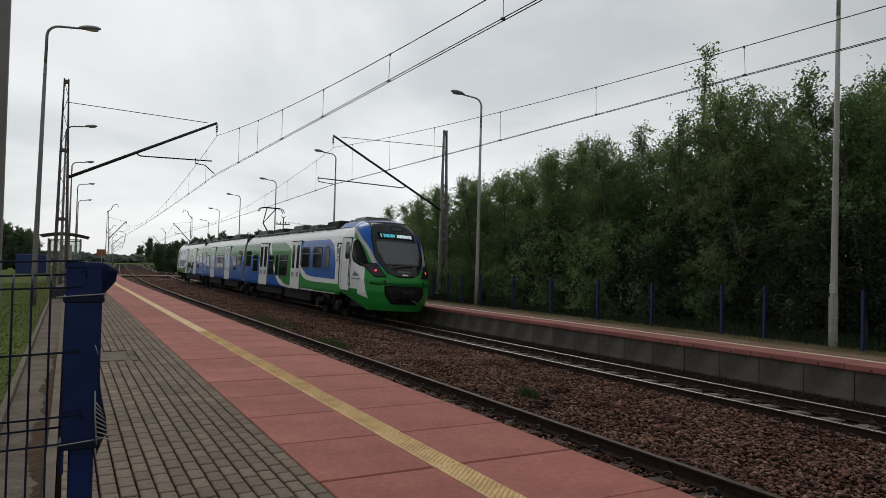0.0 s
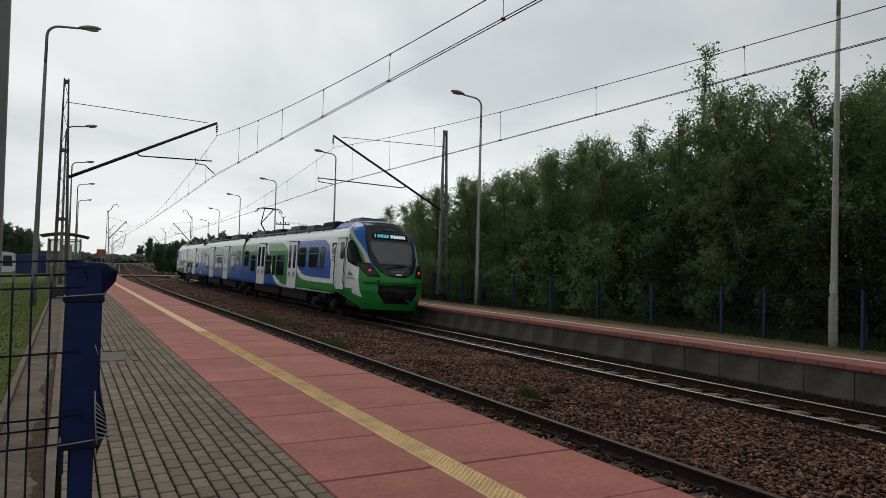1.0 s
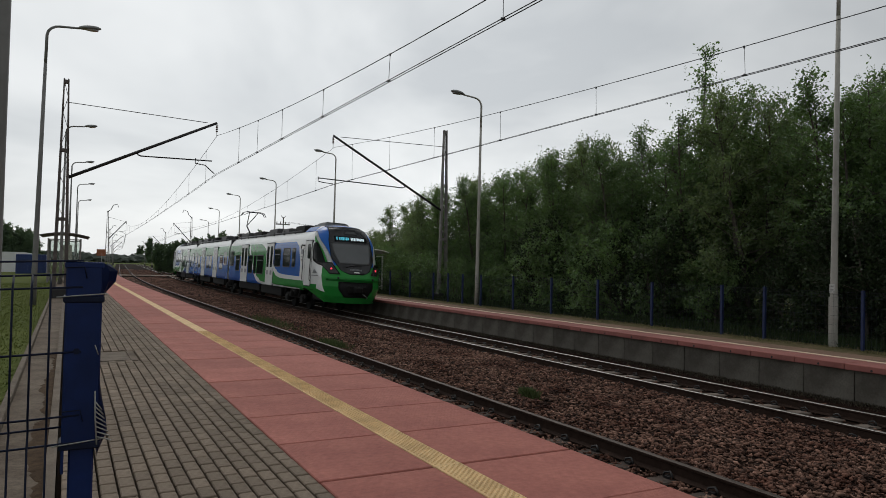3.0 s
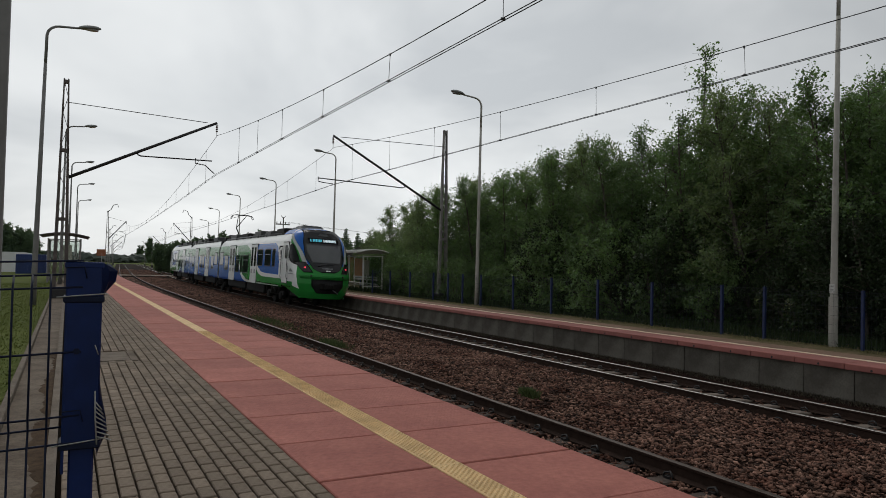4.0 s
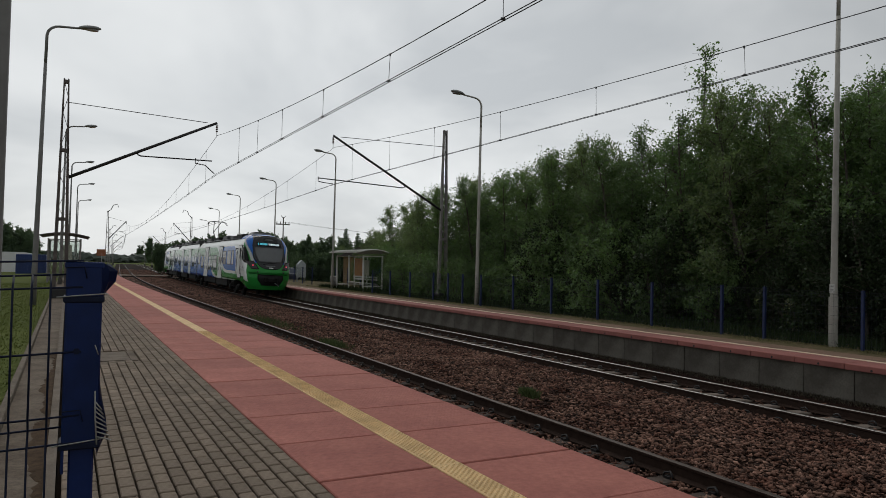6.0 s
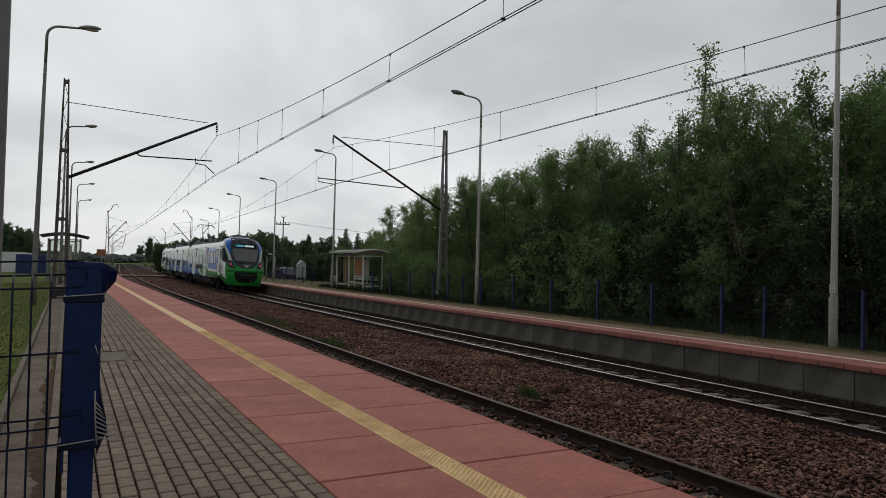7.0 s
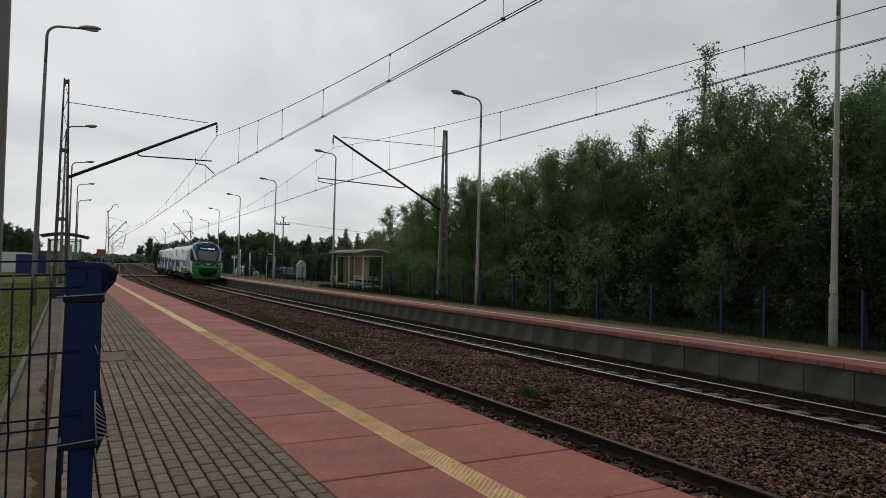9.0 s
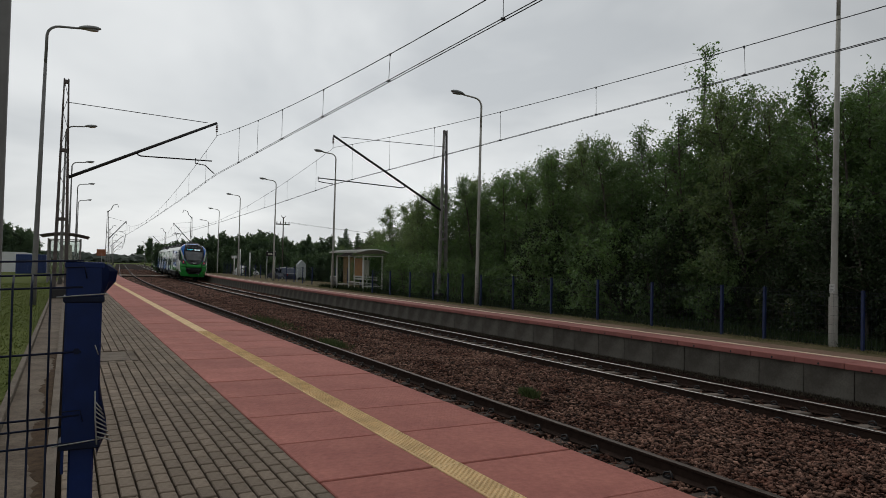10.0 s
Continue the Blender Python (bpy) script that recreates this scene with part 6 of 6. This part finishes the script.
# house behind the shelter, half hidden by trees
hs = thing("house", "small ochre house with a dark gable roof behind the trees", "house", pose(24.0, 57.0, -0.1, 0, 0, -20))
part("wall", boxed(-3.0, 3.0, 0, 6, 0, 2.9), mat("ochre_render", (0.36, 0.22, 0.12), 0.85, vary=0.25, scale=2), hs)
bm = bmesh.new()
pr = [(-3.4, 2.8), (3.4, 2.8), (0, 4.4)]
a = [bm.verts.new((x, -0.3, z)) for x, z in pr]
b = [bm.verts.new((x, 6.3, z)) for x, z in pr]
bm.faces.new(a)
bm.faces.new(b[::-1])
for k in range(3):
    bm.faces.new((a[k], b[k], b[(k + 1) % 3], a[(k + 1) % 3]))
bmesh.ops.recalc_face_normals(bm, faces=bm.faces)
part("roof", bm, mat("roof_dark", (0.07, 0.06, 0.055), 0.8, vary=0.3, scale=3), hs)
sleeve = thing("pole_guard", "grey ribbed guard round the foot of the lamp pole", "pole guard", place(9.69, 15.0, ZF))
part("collar", tubed([(0, 0, 0), (0, 0, 1.12)], 0.094, 0.090, 16), M_LAMP, sleeve)
for k in range(18):
    q = 2 * math.pi * k / 18
    part("rib", boxed(0.088, 0.0965, -0.008, 0.008, 0.0, 1.12, 0.002, Matrix.Rotation(q, 4, "Z")), M_LAMP, sleeve)
tg = thing("pole_tag", "small white tag on the lamp pole", "tag", place(9.74, 15.0, ZF) @ pose(0, 0, 1.20, 0, 0, -50))
part("plate", boxed(-0.05, 0.05, -0.112, -0.102, 0.0, 0.20, 0.003), M_PLATE, tg)
for z in (0.14, 0.06):
    part("lettering_bar", boxed(-0.03, 0.03, -0.115, -0.112, z, z + 0.03), M_GALV, tg)


# ---- ballast stones ----
def stones(name, n, spot, size):
    """Broken stones, each a squashed and skewed octahedron."""
    r = np.random.default_rng(21)
    c = np.array([spot(r) for _ in range(n)])
    base = np.array([(1, 0, 0), (-1, 0, 0), (0, 1, 0), (0, -1, 0), (0, 0, 1), (0, 0, -1)], float)
    v = base[None] * r.uniform(0.5, 1.2, size=(n, 1, 3)) * np.array((1.35, 0.78, 0.8)) + r.normal(size=(n, 6, 3)) * 0.24
    a, b = r.uniform(0, 6.28, n), r.uniform(-1.0, 1.0, n)
    ca, sa, cb, sb = np.cos(a), np.sin(a), np.cos(b), np.sin(b)
    x, y, z = v[..., 0], v[..., 1], v[..., 2]
    x, z = x * cb[:, None] - z * sb[:, None], x * sb[:, None] + z * cb[:, None]
    x, y = x * ca[:, None] - y * sa[:, None], x * sa[:, None] + y * ca[:, None]
    k = size * r.uniform(0.65, 1.25, size=(n, 1))
    v = np.stack([x * k, y * k, z * k * 0.62], -1) + c[:, None]
    me = bpy.data.meshes.new(name)
    me.vertices.add(6 * n)
    me.vertices.foreach_set("co", v.ravel())
    f = np.array([(0, 2, 4), (2, 1, 4), (1, 3, 4), (3, 0, 4), (2, 0, 5), (1, 2, 5), (3, 1, 5), (0, 3, 5)])
    me.loops.add(24 * n)
    me.loops.foreach_set("vertex_index", (np.arange(n)[:, None] * 6 + f.ravel()[None]).ravel())
    me.polygons.add(8 * n)
    me.polygons.foreach_set("loop_start", np.arange(8 * n) * 3)
    me.update(calc_edges=True)
    me.materials.append(M_STONE)
    return tagged(obj(name, me), "loose rusty brown ballast stones between the rails", "ballast", kind="stuff")


def bed_z(o):
    for (oa, za), (ob_, zb) in zip(bed, bed[1:]):
        if oa <= o <= ob_:
            return za + (zb - za) * (o - oa) / (ob_ - oa)
    return -0.3


def near_stone(r):
    s = 2.6 + 13.5 * r.uniform() ** 1.25
    o = 3.7 + 8.5 * r.uniform()
    if abs(o - C2) < 0.72 and r.uniform() < 0.9:
        o = 6.2 + 3.3 * r.uniform()
    return along(s, o, bed_z(o) - 0.014 + 0.055 * r.uniform())


def far_stone(r):
    s = 15 + 32 * r.uniform() ** 1.3
    o = 4.6 + 7.6 * r.uniform()
    if abs(o - C2) < 0.72 and r.uniform() < 0.9:
        o = 6.2 + 3.3 * r.uniform()
    return along(s, o, bed_z(o) - 0.008 + 0.045 * r.uniform())


stones("ballast_stones", 46000, near_stone, 0.037)
stones("ballast_stones", 42000, far_stone, 0.040)


def distant_stone(r):
    s = 46 + 48.5 * r.uniform()
    if r.uniform() < 0.22:
        s = 100.6 + 60 * r.uniform() ** 1.4
    o = 3.9 + 8.8 * r.uniform()
    return along(s, o, bed_z(o) + 0.02 * r.uniform())


stones("ballast_stones", 32000, distant_stone, 0.075)

# ---- the far platform's edge slabs, line and wall panels ----
edge_me = bpy.data.meshes.new("edge_slab")
b = boxed(0, 0.74, 0.006, 0.994, -0.11, 0, 0.008)
b.to_mesh(edge_me)
b.free()
edge_me.materials.append(M_PINK_EDGE)
line_me = bpy.data.meshes.new("line_strip")
b = boxed(0.742, 0.86, 0.002, 0.998, -0.11, 0.006, 0.003)
b.to_mesh(line_me)
b.free()
line_me.materials.append(M_PALE)
inner_me = bpy.data.meshes.new("inner_slab")
b = boxed(0.862, 0.92, 0.006, 0.994, -0.11, 0, 0.006)
b.to_mesh(inner_me)
b.free()
inner_me.materials.append(M_PINK)
wall_me = bpy.data.meshes.new("wall_panel")
b = boxed(0.10, 0.2, 0.007, 0.993, -1.0, -0.112, 0.006)
b.to_mesh(wall_me)
b.free()
wall_me.materials.append(M_PANEL)
hole_me = bpy.data.meshes.new("lifting_hole")
b = tubed([(-0.004, 0.5, -0.072), (0.01, 0.5, -0.072)], 0.022, sides=8)
b.to_mesh(hole_me)
b.free()
hole_me.materials.append(M_DARK)
edge = tagged(new("platform_edge_far"), "red concrete platform edge on grey wall panels", "platform edge", kind="structure")
for i in range(95):
    s = 0.93 + i * 1.0 - 4
    for nm, me in (("edge_slab", edge_me), ("line_strip", line_me), ("inner_slab", inner_me), ("wall_panel", wall_me), ("lifting_hole", hole_me)):
        if nm == "lifting_hole" and s > 20:
            continue
        o = obj(nm, me, parent=edge)
        o.matrix_basis = place(s - (0.13 if nm == "wall_panel" else 0.0), XF, ZF) @ pose(0, 0, 0.002 * math.sin(i * 2.3), 0, 0, 0)

# ---- the near platform: red slabs with a tactile strip ----
edge_n = tagged(new("platform_edge_near"), "red ribbed concrete platform slabs with a yellow tactile strip", "platform edge", kind="structure")
XPV, XY0, XY1 = 1.452, 2.268, 2.475


def slab_mesh(name, x0, x1, m, y0=0.003, y1=0.997):
    bm = boxed(x0, x1, y0, y1, -0.12, 0, 0.007)
    me = bpy.data.meshes.new(name)
    bm.to_mesh(me)
    bm.free()
    me.materials.append(m)
    return me


slab_in = [slab_mesh("red_slab", XPV, XY0 - 0.002, M_PINK, a, b) for a, b in ((0.005, 0.986), (0.016, 0.995))]
slab_out = [slab_mesh("red_slab_outer", XY1 + 0.002, XE, M_PINK, a, b) for a, b in ((0.005, 0.986), (0.016, 0.995))]
bm = boxed(XY0, XY1, 0.003, 0.997, -0.12, 0.003, 0.003)
for i in range(8):
    for k in range(20):
        x, y = XY0 + 0.022 + 0.023 * i, 0.03 + 0.048 * k + (0.024 if i % 2 else 0)
        v = [bm.verts.new((x + dx, y + dy, 0.0031 if j < 4 else 0.0125)) for j, (dx, dy) in enumerate(((-0.011, 0), (0, -0.016), (0.011, 0), (0, 0.016), (-0.006, 0), (0, -0.010), (0.006, 0), (0, 0.010)))]
        bm.faces.new(v[4:])
        for q in range(4):
            bm.faces.new((v[q], v[(q + 1) % 4], v[4 + (q + 1) % 4], v[4 + q]))
strip_me = bpy.data.meshes.new("tactile_strip")
bm.to_mesh(strip_me)
bm.free()
strip_me.materials.append(M_YELLOW)
strip_far = slab_mesh("tactile_strip_plain", XY0, XY1, M_YELLOW)
for i in range(97):
    s = -2.69 + i * 1.0
    wob = 0.0015 * math.sin(i * 4.1)
    for nm, me in (("red_slab", slab_in[i % 2]), ("red_slab", slab_out[i % 2]), ("tactile_strip", strip_me if s < 14 else strip_far)):
        o = obj(nm, me, parent=edge_n)
        o.matrix_basis = place(s, 0, ZP + (wob if nm == "red_slab" else 0.001)) @ pose(0, 0, 0, 0.08 * math.sin(i * 3.3 + len(nm)), 0, 0)

# ---- grey pavers: the nearest one by one, the rest as a field ----
paving = tagged(new("pavement_near"), "grey concrete block paving in running bond", "pavement", kind="structure")
bm = boxed(0.0065, 0.0945, 0.0090, 0.1910, -0.08, 0, 0.006)
paver_me = bpy.data.meshes.new("paver")
bm.to_mesh(paver_me)
bm.free()
paver_me.materials.append(M_PAVER)
pv = np.array([v.co[:] for v in paver_me.vertices])
pf = [tuple(p.vertices) for p in paver_me.polygons]
fv, ff = [], []
pr_ = random.Random(4)
count = 0
NCOL = 14
W = (XPV - 0.004) / NCOL
for j in range(-28, 330):
    for i in range(NCOL):
        s = 1.6 + 0.2 * j + (0.1 if i % 2 else 0.0)
        if 10.4 < s + 0.1 < 11.7 and 2 <= i < 9:
            continue
        dz, tl = pr_.uniform(-0.002, 0.002), pr_.uniform(-0.5, 0.5)
        if 2.6 < s < 7.2 and count < 300 and (i >= 1):
            o = obj("paver", paver_me, parent=paving)
            o.matrix_basis = Matrix.Translation((W * i + 0.0015, s, ZP + dz)) @ pose(0, 0, 0, tl * 0.6, tl, 0) @ Matrix.Diagonal((W / 0.1, 1, 1, 1))
            count += 1
            continue
        b0 = len(fv)
        if s < 38:
            fv += [(W * i + 0.0015 + x * W / 0.1, s + y, ZP + dz + z + (x - 0.05) * tl * 0.02) for x, y, z in pv]
        else:
            fv += [tuple(along(s + y, W * i + 0.0015 + x * W / 0.1, ZP + z)) for x, y, z in pv]
        ff += [tuple(b0 + q for q in p) for p in pf]
fld = obj("paver_field", mesh_of("paver_field", fv, ff, M_PAVER_J), parent=paving)
fld["kind"] = "stuff"
cov = thing("manhole_cover", "square concrete cover set in the pavers", "cover", pose(0, 0, ZP))
part("frame", boxed(2 * W + 0.012, 9 * W - 0.012, 10.42, 11.64, -0.09, -0.012, 0.004), M_STRIP, cov)
part("lid", boxed(2 * W + 0.05, 9 * W - 0.13, 10.55, 11.5, -0.05, 0.0, 0.006), M_KERB, cov)
part("lid_border", boxed(9 * W - 0.115, 9 * W - 0.03, 10.5, 11.6, -0.05, -0.002, 0.004), M_STRIP, cov)


# ---- what moves ----
TRAIN_S, TRAIN_V, TRAIN_A = 23.0, 0.05, 1.063


def motions():
    times = [0.5 * i for i in range(21)]
    for car in CARS:
        walk(car[0], [(t, car_pose(car, train_at(t))) for t in times])
    walk(van, [(t, van_at(t)) for t in (0.0, 0.3, 0.6, 0.9, 1.2, 1.5, 1.8, 2.2, 2.6, 10.0)])


motions()
